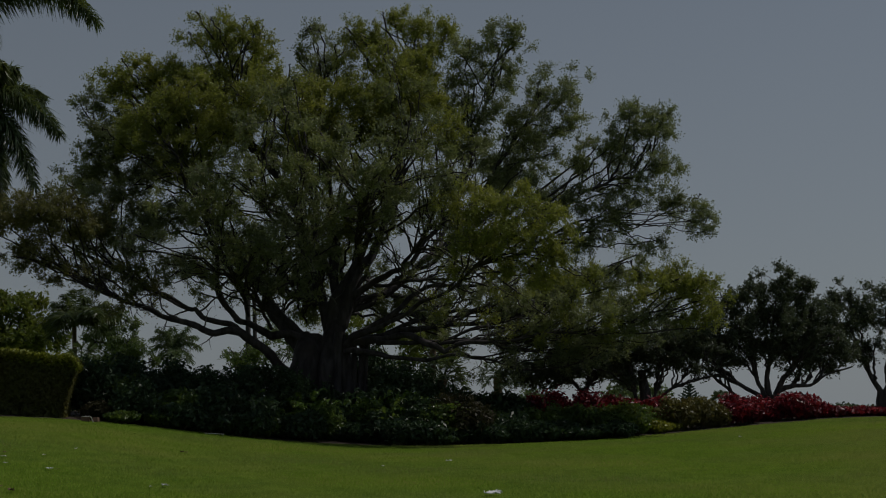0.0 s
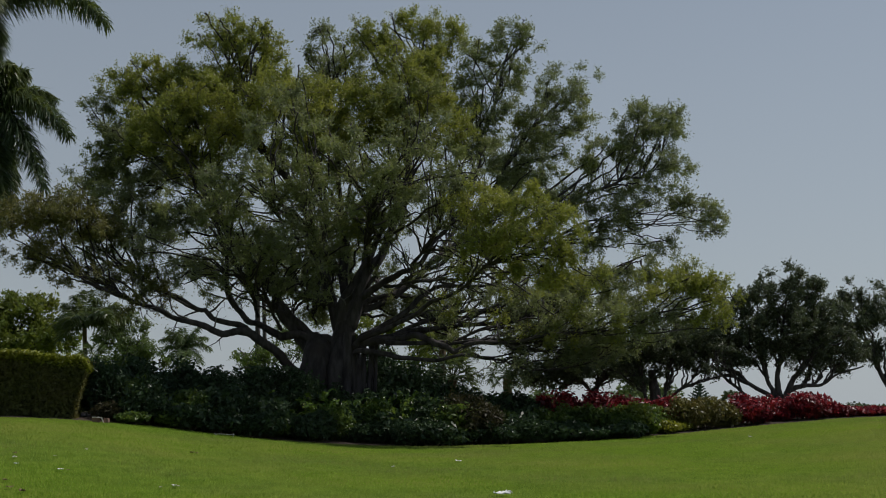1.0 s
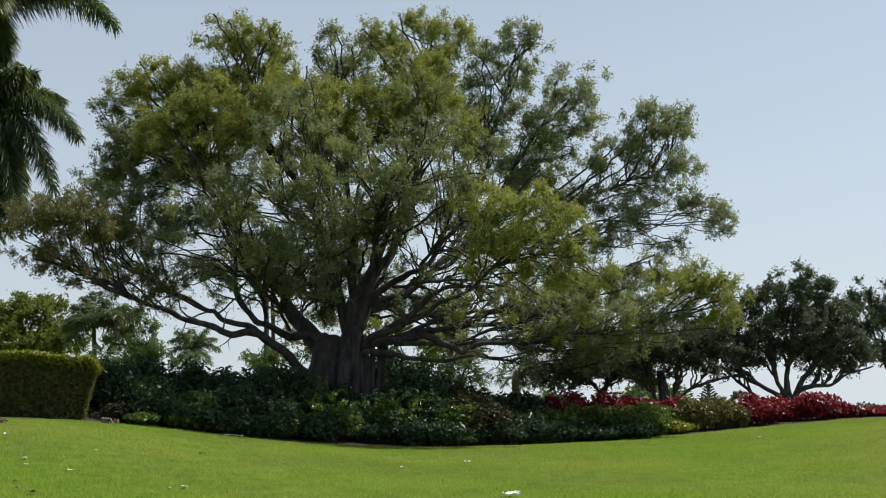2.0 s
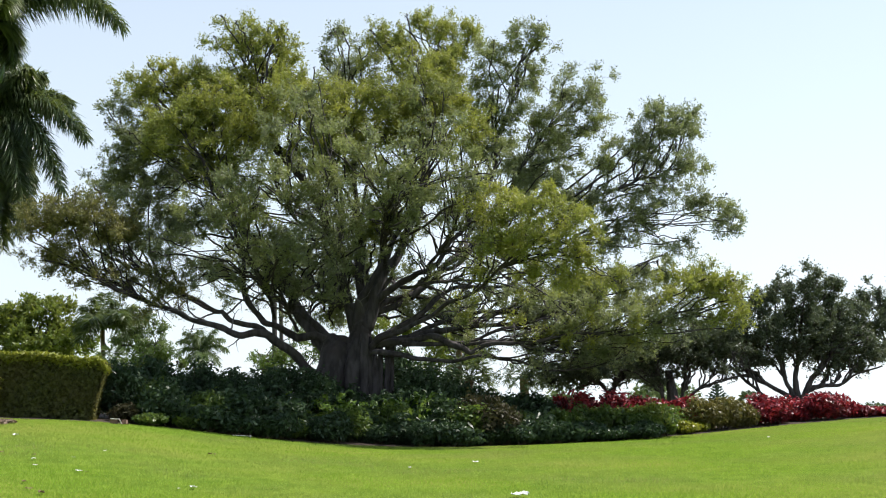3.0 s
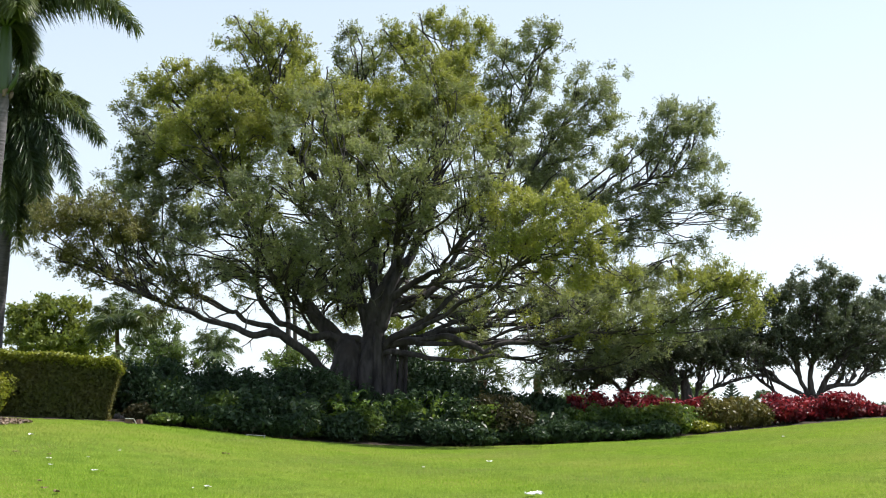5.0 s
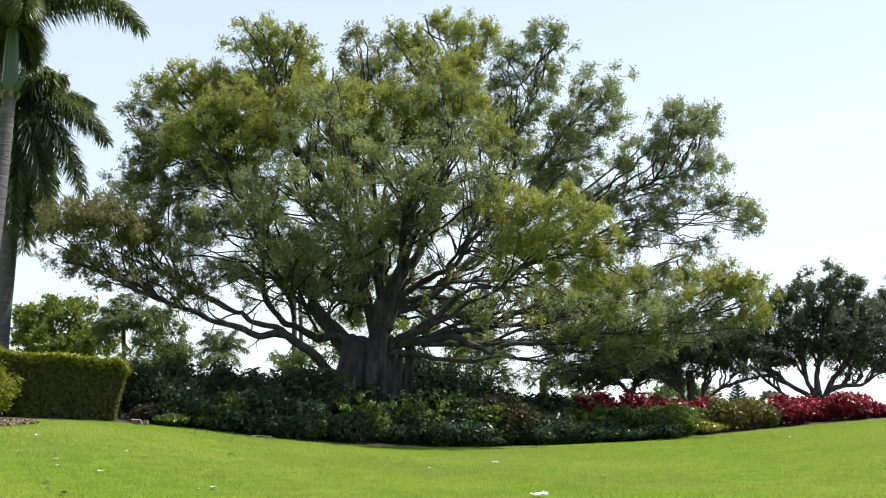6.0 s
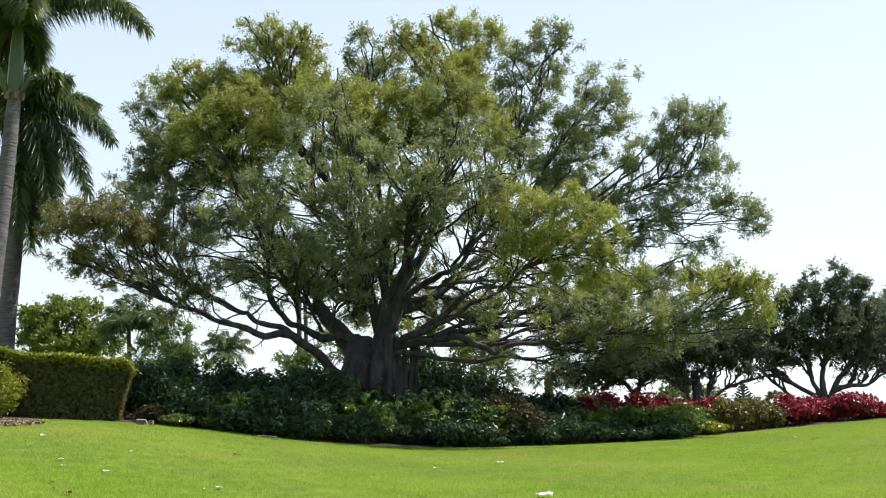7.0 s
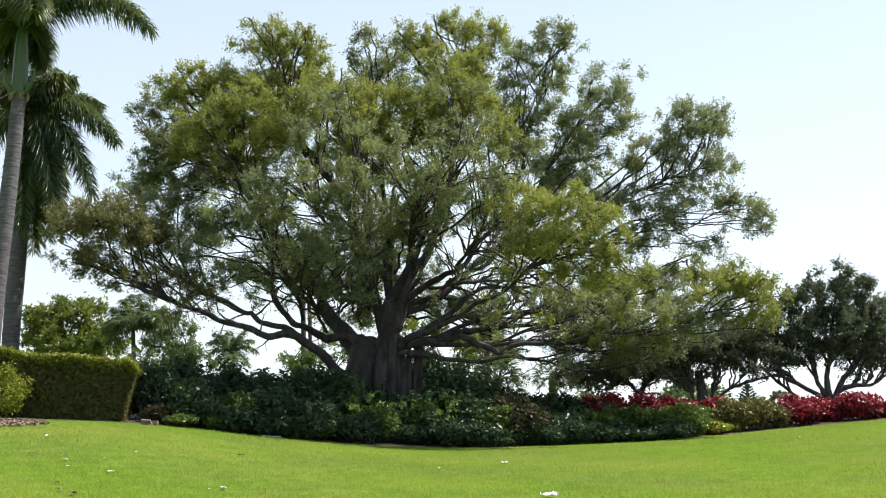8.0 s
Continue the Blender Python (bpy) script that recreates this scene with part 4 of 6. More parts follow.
limb(fig, FIG, [(-4.91, 42.00, 4.45), (-5.16, 40.60, 5.15), (-5.73, 39.60, 5.85), (-6.81, 39.00, 6.27), (-8.16, 39.00, 6.46)],
     0.10, 0.03, [(-5.13, 39.40, 6.41, 1.20, 0.81), (-3.62, 39.80, 7.05, 1.07, 0.88), (-6.70, 39.00, 5.98, 1.11, 0.57), (-8.15, 39.00, 6.07, 1.05, 0.53), (-4.38, 39.80, 5.38, 0.88, 0.43)], 131, free=True, density=0.25)
limb(fig, FIG, [(-1.14, 41.50, 5.99), (-0.28, 40.40, 5.93), (0.90, 39.70, 6.05), (2.25, 39.40, 5.92), (3.41, 39.40, 5.53)],
     0.10, 0.03, [(-0.28, 40.00, 6.39, 0.94, 0.51), (1.49, 39.60, 6.63, 1.20, 0.50), (2.34, 39.40, 5.44, 1.16, 0.39), (0.90, 39.80, 4.79, 0.97, 0.31), (-1.07, 40.00, 7.58, 0.98, 0.71)], 132, free=True, density=0.16)

# the leader and the stout shaded stems over the trunk
limb(fig, FIG, [(-2.71, 42.00, 3.90), (-2.61, 42.00, 4.45), (-2.56, 42.10, 4.97), (-2.41, 42.20, 5.71), (-2.08, 42.30, 6.56), (-1.66, 42.50, 7.53), (-1.19, 43.00, 8.57)],
     0.74, 0.12, [(-1.15, 43.40, 5.72, 1.32, 0.42), (-2.03, 43.60, 8.89, 0.96, 0.77), (-0.84, 43.80, 5.11, 0.97, 0.39), (0.13, 44.00, 5.73, 1.03, 0.39), (-1.37, 43.60, 6.28, 0.77, 0.43)], 133, free=True, density=1.2)
limb(fig, FIG, [(-3.32, 42.00, 3.90), (-3.96, 42.20, 4.32), (-4.66, 42.40, 5.00), (-5.11, 42.60, 5.64), (-6.02, 43.00, 6.79), (-6.75, 43.40, 8.09)],
     0.30, 0.07, [(-5.89, 43.60, 6.60, 1.11, 0.73), (-6.62, 44.00, 7.96, 1.08, 0.78)], 134, free=True, density=0.6)
limb(fig, FIG, [(-2.73, 42.20, 5.29), (-3.33, 42.60, 5.47), (-4.21, 43.00, 5.79), (-5.21, 43.40, 6.15), (-6.15, 44.00, 6.32)],
     0.26, 0.04, [(-3.51, 43.40, 6.53, 1.06, 0.85), (-4.61, 43.80, 6.41, 1.07, 0.69), (-4.87, 44.00, 7.41, 1.18, 0.78), (-3.45, 42.80, 5.56, 0.75, 0.34), (-2.80, 44.00, 7.08, 0.86, 0.86), (-3.72, 43.60, 4.99, 0.56, 0.34), (-5.12, 43.50, 6.37, 0.85, 0.60), (-4.16, 43.60, 5.91, 0.81, 0.56), (-5.00, 44.50, 5.25, 0.70, 0.35), (-3.95, 44.80, 5.15, 0.57, 0.35), (-3.13, 44.20, 6.01, 0.65, 0.56)], 135, free=True, density=0.75)

# ---- royal palms behind the hedge ----


def royal_palm(foot, shaft, crown, r, fronds, label, seed, spathes=(), leaflet=0.95):
    rng = np.random.default_rng(seed)
    ob = thing("royal_palm", foot, label, "palm", "royal palms")
    foot, shaft, crown = (np.asarray(p, float) for p in (foot, shaft, crown))
    pts = spline([foot - [0, 0, 0.1], foot + (shaft - foot) * 0.35 + [-0.05, 0, 0], foot + (shaft - foot) * 0.7, shaft], 24)
    n = len(pts)
    rad = r * np.interp(np.linspace(0, 1, n), (0, 0.08, 0.45, 1), (1.35, 1.1, 1.12, 0.86)) * (1 + 0.012 * (np.arange(n) % 3 == 0))
    b = Batch()
    b.add(*tube(pts, rad, 20, 0.006, rng))
    part("trunk", b.mesh("trunk", ob.location), M_PALMTRUNK, ob, "smooth ringed grey trunk")
    b = Batch()
    p2 = spline([shaft - [0, 0, 0.03], shaft + (crown - shaft) * 0.3, shaft + (crown - shaft) * 0.7, crown], 6)
    b.add(*tube(p2, r * np.interp(np.linspace(0, 1, len(p2)), (0, 0.12, 0.5, 1), (0.9, 1.05, 0.95, 0.7)), 16, 0.01, rng))
    part("crownshaft", b.mesh("crownshaft", ob.location), M_SHAFT, ob, "smooth green crownshaft")
    b = Batch()
    for a in np.linspace(0, 6.28, 7):
        b.add(*tube([shaft + [r * math.cos(a), r * math.sin(a), -0.12], shaft + [r * 1.15 * math.cos(a), r * 1.15 * math.sin(a), 0.03], shaft + [r * math.cos(a + 0.5), r * math.sin(a + 0.5), 0.12]], [0.06, 0.075, 0.05], 6))
    part("collar", b.mesh("collar", ob.location), M_BOOT, ob, "brown old leaf bases")
    for sx, rise in spathes:
        b = Batch()
        foot_s, end = shaft + [sx * 0.8, -0.1, 0.02], shaft + [sx * 2.4, -0.25, rise]
        p3 = spline([foot_s, (foot_s + end) / 2 + [sx * 0.25, 0, -0.05], end], 6)
        b.add(*tube(p3, np.array([0.02, 0.05, 0.075, 0.085, 0.085, 0.08, 0.07, 0.06, 0.05, 0.04, 0.025, 0.01, 0.003]), 8))
        part("spathe", b.mesh("spathe", ob.location), M_SHAFT, ob, "pointed green flower sheath")
    for tip, arch in fronds:
        frond(ob, crown, tip, arch, rng, leaflet, 0.042, 460, droop=0.75, spray=1.15)
    return ob


royal_palm((-14.38, 35.00, 2.07), (-13.85, 35.00, 11.36), (-13.85, 35.00, 13.51), 0.24,
           [((-9.62, 34.50, 13.37), 2.3), ((-11.24, 36.00, 14.98), 1.6), ((-16.39, 34.00, 12.56), 2.4), ((-15.02, 33.50, 13.82), 1.8), ((-13.73, 36.50, 12.77), 1.3), ((-14.26, 35.00, 18.14), 0.2),
            ((-17.23, 36.00, 17.26), 1.0), ((-12.21, 35.50, 17.78), 0.8), ((-15.14, 37.00, 12.93), 1.6), ((-12.75, 33.00, 13.45), 1.6)],
           "tall royal palm with a pale leaning trunk behind the hedge", 21, ((0.24, 0.95), (-0.2, 1.0)))
royal_palm((-15.89, 40.50, 2.24), (-15.66, 40.50, 10.22), (-15.62, 40.50, 12.20), 0.27,
           [((-12.22, 40.00, 11.08), 1.7), ((-12.85, 39.50, 9.09), 1.8), ((-14.20, 41.00, 13.67), 0.6), ((-13.20, 41.00, 12.64), 0.9), ((-14.09, 39.20, 8.24), 1.8), ((-15.02, 40.50, 7.54), 1.7),
            ((-14.62, 41.50, 9.79), 1.5), ((-17.12, 39.00, 9.31), 2.0), ((-18.29, 40.00, 11.56), 1.9), ((-16.78, 40.50, 14.00), 0.5), ((-15.24, 40.50, 14.16), 0.3), ((-16.94, 40.00, 13.01), 1.0), ((-15.08, 39.00, 7.82), 1.8),
            ((-14.42, 40.00, 13.67), 0.4), ((-15.05, 40.00, 7.18), 1.8), ((-14.62, 40.40, 7.68), 1.8), ((-15.25, 39.40, 7.79), 1.8), ((-14.40, 41.00, 8.45), 1.8), ((-16.34, 41.40, 7.58), 1.8)],
           "royal palm with drooping dark fronds behind the hedge", 22, leaflet=0.88)


# ---- clipped hedge ----
def hedge():
    rng = np.random.default_rng(8)
    a, b = np.array([-15.5, 32.4]), np.array([-9.4, 33.5])
    ob = thing("hedge", (*((a + b) / 2), 1.3), "clipped box-shaped green hedge with a sunlit flat top", "hedge")
    along = unit(b - a)
    across = np.array([-along[1], along[0]])
    length, deep, height = np.linalg.norm(b - a), 1.5, 1.98
    n = 40000
    s, t, k = rng.random(n) * length, rng.random(n), rng.random(n)
    face = rng.choice(4, n, p=(0.46, 0.30, 0.14, 0.10))
    inn = np.abs(rng.standard_normal(n)) * 0.11 - 0.05
    s = np.where(face == 3, length - inn, s)
    lean = 0.34 * np.where(face == 1, 0, (1 - k) ** 0.8)
    height = height - 0.30 * np.clip(s / length, 0, 1) ** 1.5 - 0.25 * np.clip((s - length + 0.3) / 0.3, 0, 1) ** 2
    # the foot stands back under a broad head
    s = np.minimum(s, length - lean - 0.02 * rng.random(n)) - np.where(face == 3, 0.1 * rng.random(n), 0)
    u = np.where(face == 0, inn + lean * 0.55, np.where(face == 2, deep - inn, t * deep))
    hh = np.where(face == 1, height - inn, 0.02 + k ** 0.9 * (height - 0.05))
    sag = 0.05 * np.sin(s * 1.3) + 0.04 * np.sin(s * 3.1 + 1)
    edge = np.clip((hh - height + 0.25) / 0.25, 0, 1) * np.clip((0.25 - u) / 0.25, 0, 1) * 0.12
    x, y = a[0] + along[0] * s + across[0] * (u + sag + edge), a[1] + along[1] * s + across[1] * (u + sag + edge)
    c = np.stack([x, y, ground_z(x, y) + hh + sag * (hh / height) - edge * 0.6], 1)
    nrm = 0.7 * rng.standard_normal((n, 3)) + np.where((face == 1)[:, None], np.array([0, 0, 1.0]), np.where((face == 3)[:, None], np.array([*along, 0.3]), np.array([*-across, 0.3])))
    part("foliage", Batch_of(leaves(c, nrm, 0.10, 0.055, rng)).mesh("foliage", ob.location, False), M_HEDGE, ob)
    # the old wood and inner leaves that close the hedge
    m = 5200
    s, u = rng.random(m) * (length - 0.35), rng.uniform(0.35, 1.1, m)
    x, y = a[0] + along[0] * s + across[0] * u, a[1] + along[1] * s + across[1] * u
    c = np.stack([x, y, ground_z(x, y) + 0.05 + rng.random(m) * 1.45], 1)
    part("inner_foliage", Batch_of(leaves(c, rng.standard_normal((m, 3)) + 2.0 * np.array([*-across, 0.0]), 0.26, 0.17, rng)).mesh("inner_foliage", ob.location, False), M_HEDGE, ob)
    # brighter leaves over the top and its lip: sunlight put into their colour
    m = 6500
    s = rng.random(m) * (length + 0.04)
    u = np.where(rng.random(m) < 0.55, rng.random(m) * deep, rng.random(m) ** 2 * 0.25 - 0.07)
    top = 1.99 - 0.30 * np.clip(s / length, 0, 1) ** 1.5 - 0.25 * np.clip((s - length + 0.3) / 0.3, 0, 1) ** 2
    down = np.where(u < 0.05, rng.random(m) ** 2.0 * 0.2, 0)
    sag = 0.05 * np.sin(s * 1.3) + 0.04 * np.sin(s * 3.1 + 1)
    x, y = a[0] + along[0] * s + across[0] * (u + sag), a[1] + along[1] * s + across[1] * (u + sag)
    c = np.stack([x, y, ground_z(x, y) + top + sag - down + 0.05 * rng.standard_normal(m)], 1)
    nrm = 0.7 * rng.standard_normal((m, 3)) + np.array([0, -0.3, 0.9])
    part("sunlit_top", Batch_of(leaves(c, nrm, 0.10, 0.055, rng)).mesh("sunlit_top", ob.location, False), M_YELLOW, ob, "bright yellow-green leaves, sunlight put into their colour")
    w = Batch()
    for i in range(260):
        q = a + along * rng.random() * (length - 0.9) + across * deep * rng.uniform(0.45, 0.9)
        z = float(ground_z(*q))
        f = np.array([*q, z - 0.05])
        for j in range(2):
            w.add(*tube(spline([f, f + [rng.normal() * 0.1, rng.normal() * 0.1, 0.8], f + [rng.normal() * 0.25, rng.normal() * 0.2, 1.5]], 3), np.linspace(0.02, 0.006, 7), 4))
    part("stem", w.mesh("stem", ob.location), M_STEM, ob)


hedge()
bush(-12.75, 32.1, 0.68, 2.80, M_YELLOW, "sunlit yellow-green round shrub before the hedge", n=3600, length=0.09, width=0.05)
bush(-9.5, 35.2, 0.8, 2.95, M_SHRUB, "dark shrub filling the corner beside the hedge", n=2200)
bush(-9.01, 34.2, 0.38, 1.75, M_BROWN, "low bronze shrub at the bed's edge", n=700, length=0.14, width=0.05)

# ---- trees and palms in the background ----
BROAD = Growth(M_LIGHT, M_OAKBARK, 0.15, 0.095, 117, 0.50, 0.30, 0.010)
PALE = Growth(M_PALE, M_OAKBARK, 0.15, 0.09, 108, 0.54, 0.30, 0.010)
OAK = Growth(M_OAK, M_OAKBARK, 0.095, 0.06, 144, 0.39, 0.24, 0.0085)


def trunk_of(tree, pts, r0, r1, style, seed):
    b = Batch()
    p = spline(pts, 6)
    b.add(*tube(p, np.linspace(r0, r1, len(p)) * (1 + 0.5 * np.exp(-np.linspace(0, 9, len(p)))), 12, 0.04, np.random.default_rng(seed)))
    part("trunk", b.mesh("trunk", tree.location), style.bark, tree)


def tree_at(x, y, label, group=""):
    return thing("tree", (x, y, float(ground_z(x, y))), label, "tree", group)


t1 = tree_at(-16.93, 50.0, "bright green broad-leaved tree behind the hedge")
trunk_of(t1, [(*t1.location[:2], 0.9), (-17.02, 50.00, 3.17), (-17.08, 50.00, 4.38)], 0.22, 0.15, BROAD, 1)
limb(t1, BROAD, [(-17.03, 50.00, 3.41), (-17.45, 50.00, 4.38), (-17.98, 50.00, 5.24)], 0.13, 0.03, [(-17.86, 50.00, 5.31, 1.10, 0.78), (-18.81, 50.00, 4.82, 0.78, 0.73), (-18.50, 50.00, 5.85, 0.54, 0.34), (-16.05, 50.00, 5.98, 0.54, 0.39), (-17.87, 50.50, 4.53, 1.43, 0.89)], 201, density=1.6)
limb(t1, BROAD, [(-17.03, 50.00, 3.41), (-16.44, 49.50, 4.60), (-16.24, 49.50, 5.57)], 0.13, 0.03, [(-16.49, 49.50, 5.66, 1.02, 0.73), (-15.76, 50.00, 4.82, 0.83, 0.83), (-16.86, 49.00, 4.45, 1.39, 0.82), (-17.41, 50.00, 6.10, 0.73, 0.39), (-15.26, 50.00, 4.63, 0.64, 0.73), (-16.27, 50.50, 4.53, 1.24, 0.79)], 202, density=1.6)

t2 = tree_at(-15.44, 62.0, "pale airy tree in the distance behind the hedge")
trunk_of(t2, [(*t2.location[:2], 0.7), (-15.46, 62.00, 3.54), (-15.56, 62.00, 4.75)], 0.2, 0.12, PALE, 2)
limb(t2, PALE, [(-15.54, 62.00, 4.15), (-15.94, 62.00, 5.20), (-16.20, 62.00, 5.66)], 0.1, 0.03, [(-16.05, 62.00, 5.60, 0.97, 0.73), (-15.16, 62.00, 6.20, 0.73, 0.42), (-16.48, 62.00, 5.05, 0.91, 0.61)], 203, density=2.2)
limb(t2, PALE, [(-15.54, 62.00, 4.15), (-14.96, 62.00, 4.75), (-14.68, 62.00, 5.35)], 0.1, 0.03, [(-14.67, 62.00, 5.11, 0.73, 0.91), (-15.40, 62.00, 4.45, 1.21, 0.73)], 204, density=2.2)

t11 = tree_at(-10.32, 44.0, "dark leafy tree beyond the end of the hedge")
trunk_of(t11, [(*t11.location[:2], 0.9), (-10.34, 44.00, 2.13), (-10.37, 44.00, 2.77)], 0.16, 0.1, OAK, 11)
limb(t11, OAK, [(-10.35, 44.00, 2.34), (-10.49, 44.00, 3.19), (-10.72, 44.00, 3.62)], 0.1, 0.03, [(-10.71, 44.00, 3.58, 0.86, 0.56), (-9.85, 44.00, 3.30, 0.73, 0.43), (-11.45, 44.00, 3.24, 0.78, 0.43)], 210, leaf=M_SHRUB_GREEN)

t3 = tree_at(-0.42, 62.0, "sunlit yellow-green tree behind the fig's trunk")
trunk_of(t3, [(*t3.location[:2], 0.7), (-0.42, 62.00, 2.94), (-0.42, 62.00, 4.15)], 0.2, 0.12, BROAD, 3)
limb(t3, BROAD, [(-0.42, 62.00, 3.54), (-1.48, 62.00, 4.75), (-2.55, 62.00, 5.66)], 0.1, 0.03, [(-2.55, 62.00, 5.81, 1.15, 0.97), (-1.34, 62.00, 6.11, 0.91, 0.85), (-5.14, 62.00, 6.72, 0.79, 0.79)], 205)
limb(t3, BROAD, [(-0.42, 62.00, 3.54), (0.48, 62.00, 4.75), (1.70, 62.00, 5.35)], 0.1, 0.03, [(0.48, 62.00, 5.20, 1.37, 1.03), (1.40, 62.00, 6.57, 1.21, 0.61), (0.18, 62.00, 7.18, 0.91, 0.49), (2.00, 62.00, 4.60, 1.09, 0.61)], 206)

t4 = tree_at(-9.40, 66.0, "thin pale tree in the distance beside bare palm trunks")
trunk_of(t4, [(*t4.location[:2], 0.7), (-9.37, 66.00, 3.03), (-9.30, 66.00, 4.31)], 0.2, 0.12, PALE, 4)
limb(t4, PALE, [(-9.29, 66.00, 3.67), (-9.79, 66.00, 4.63), (-10.12, 66.00, 4.95)], 0.08, 0.03, [(-9.73, 66.00, 4.57, 0.84, 0.58), (-8.51, 66.00, 4.79, 0.97, 0.84), (-7.72, 66.00, 5.76, 0.84, 0.84)], 207, density=0.8)

t9 = tree_at(-1.67, 54.0, "dark leafy tree behind the fig's trunk")
trunk_of(t9, [(*t9.location[:2], 0.7), (-1.63, 54.00, 2.25), (-1.68, 54.00, 3.03)], 0.2, 0.12, OAK, 9)
limb(t9, OAK, [(-1.68, 54.00, 2.51), (-1.29, 54.00, 3.42), (-0.63, 54.00, 3.82)], 0.1, 0.03, [(-1.03, 54.00, 3.55, 1.06, 0.74), (0.16, 54.00, 3.55, 0.90, 0.63), (-1.82, 54.00, 3.82, 0.79, 0.69)], 208, leaf=M_SHRUB_GREEN)
t10 = tree_at(-6.08, 56.0, "dark leafy tree behind the shrubs and the fig")
trunk_of(t10, [(*t10.location[:2], 0.7), (-6.09, 56.00, 2.27), (-6.11, 56.00, 3.08)], 0.2, 0.12, OAK, 10)
limb(t10, OAK, [(-6.10, 56.00, 2.54), (-6.25, 56.00, 3.63), (-6.40, 56.00, 4.17)], 0.1, 0.03, [(-6.80, 56.00, 3.90, 0.99, 0.71), (-5.58, 56.00, 4.31, 0.93, 0.82), (-8.02, 56.00, 3.63, 0.93, 0.49)], 209, leaf=M_SHRUB_GREEN)


def bare_palm(u, foot, top, r):
    ob = thing("palm", foot, "slender bare brown palm trunk behind the fig", "palm", "bare palms")
    b = Batch()
    p = spline([foot, tuple((np.array(foot) * 0.5 + np.array(top) * 0.5) + [0.08, 0, 0]), top], 14)
    b.add(*tube(p, r * (1 + 0.03 * (np.arange(len(p)) % 2)), 10, 0.02, np.random.default_rng(u)))
    part("trunk", b.mesh("trunk", ob.location), M_BARK, ob)
    rng = np.random.default_rng(u)
    for a in np.linspace(0, 6.2, 9, endpoint=False):
        frond(ob, top, np.array(top) + [1.9 * math.cos(a), 1.9 * math.sin(a), rng.uniform(-0.8, 0.9)], 0.8, rng, 0.5, 0.05, 60)


bare_palm(1, (-8.17, 60.0, 0.7), (-8.39, 60.00, 9.82), 0.13)
bare_palm(2, (-8.21, 63.0, 0.7), (-8.42, 63.00, 9.45), 0.11)


def feather_palm(foot, top, r, fronds, material, label, seed, size=0.5):
    rng = np.random.default_rng(seed)
    ob = thing("feather_palm", foot, label, "palm")
    b = Batch()
    p = spline([foot, tuple((np.array(foot) + np.array(top)) / 2 + [0.06, 0, 0]), top], 10)
    b.add(*tube(p, np.full(len(p), r), 10, 0.03, rng))
    part("trunk", b.mesh("trunk", ob.location), M_BOOT, ob)
    for tip, arch in fronds:
        frond(ob, top, tip, arch, rng, size, 0.05, 90, material)
    return ob


feather_palm((-13.58, 48.0, 1.0), (-13.70, 48.00, 4.86), 0.09,
             [((-14.85, 48.00, 4.86), 0.9), ((-14.58, 48.00, 5.80), 0.4), ((-14.13, 48.00, 6.20), 0.2), ((-13.18, 48.00, 6.04), 0.3), ((-12.30, 48.00, 5.80), 0.6), ((-11.85, 48.00, 5.21), 0.8), ((-12.40, 47.50, 4.48), 0.9),
              ((-14.34, 47.00, 4.33), 0.8), ((-13.95, 49.00, 6.49), 0.2), ((-12.40, 46.50, 5.33), 0.7), ((-13.88, 46.50, 5.10), 0.7), ((-13.95, 50.00, 5.61), 0.8)],
             M_PALM, "feathery dark green palm behind the hedge", 31, 0.8)
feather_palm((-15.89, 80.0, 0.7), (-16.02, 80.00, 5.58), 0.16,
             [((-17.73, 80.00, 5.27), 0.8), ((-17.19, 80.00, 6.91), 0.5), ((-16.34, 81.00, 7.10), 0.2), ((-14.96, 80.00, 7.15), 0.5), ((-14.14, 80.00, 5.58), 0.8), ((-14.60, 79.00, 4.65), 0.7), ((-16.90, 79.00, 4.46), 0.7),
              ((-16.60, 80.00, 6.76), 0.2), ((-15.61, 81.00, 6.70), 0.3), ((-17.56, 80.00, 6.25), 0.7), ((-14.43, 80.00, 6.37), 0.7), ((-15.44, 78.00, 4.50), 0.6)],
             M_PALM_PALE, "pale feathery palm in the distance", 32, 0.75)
feather_palm((28.54, 105.0, 0.7), (28.61, 105.00, 2.66), 0.14,
             [((27.73, 105.00, 2.46), 0.5), ((28.06, 105.00, 3.17), 0.4), ((28.63, 105.00, 3.37), 0.1), ((29.19, 105.00, 3.17), 0.4), ((29.52, 105.00, 2.46), 0.5), ((28.60, 104.00, 3.00), 0.2), ((28.53, 106.00, 2.98), 0.2)],
             M_PALM_PALE, "small far palm behind the red shrubs", 33, 0.55)


def fan_palm(foot, top, r, spread, count, material, label, seed, size=0.75):
    rng = np.random.default_rng(seed)
    ob = thing("fan_palm", foot, label, "palm", "fan palms")
    b = Batch()
    p = spline([foot, tuple((np.array(foot) + np.array(top)) / 2), top], 10)
    b.add(*tube(p, r * (1 + 0.12 * (np.arange(len(p)) % 2)), 9, 0.08, rng))
    part("trunk", b.mesh("trunk", ob.location), M_BOOT, ob)
    for i in range(count):
        a, e = i * 2.4, 1.15 - 1.75 * i / count
        tip = np.array(top) + spread * rng.uniform(0.8, 1.1) * np.array([math.cos(a) * math.cos(e), math.sin(a) * math.cos(e), math.sin(e)])
        fan_leaf(ob, top, tip, size, rng, material)
    return ob


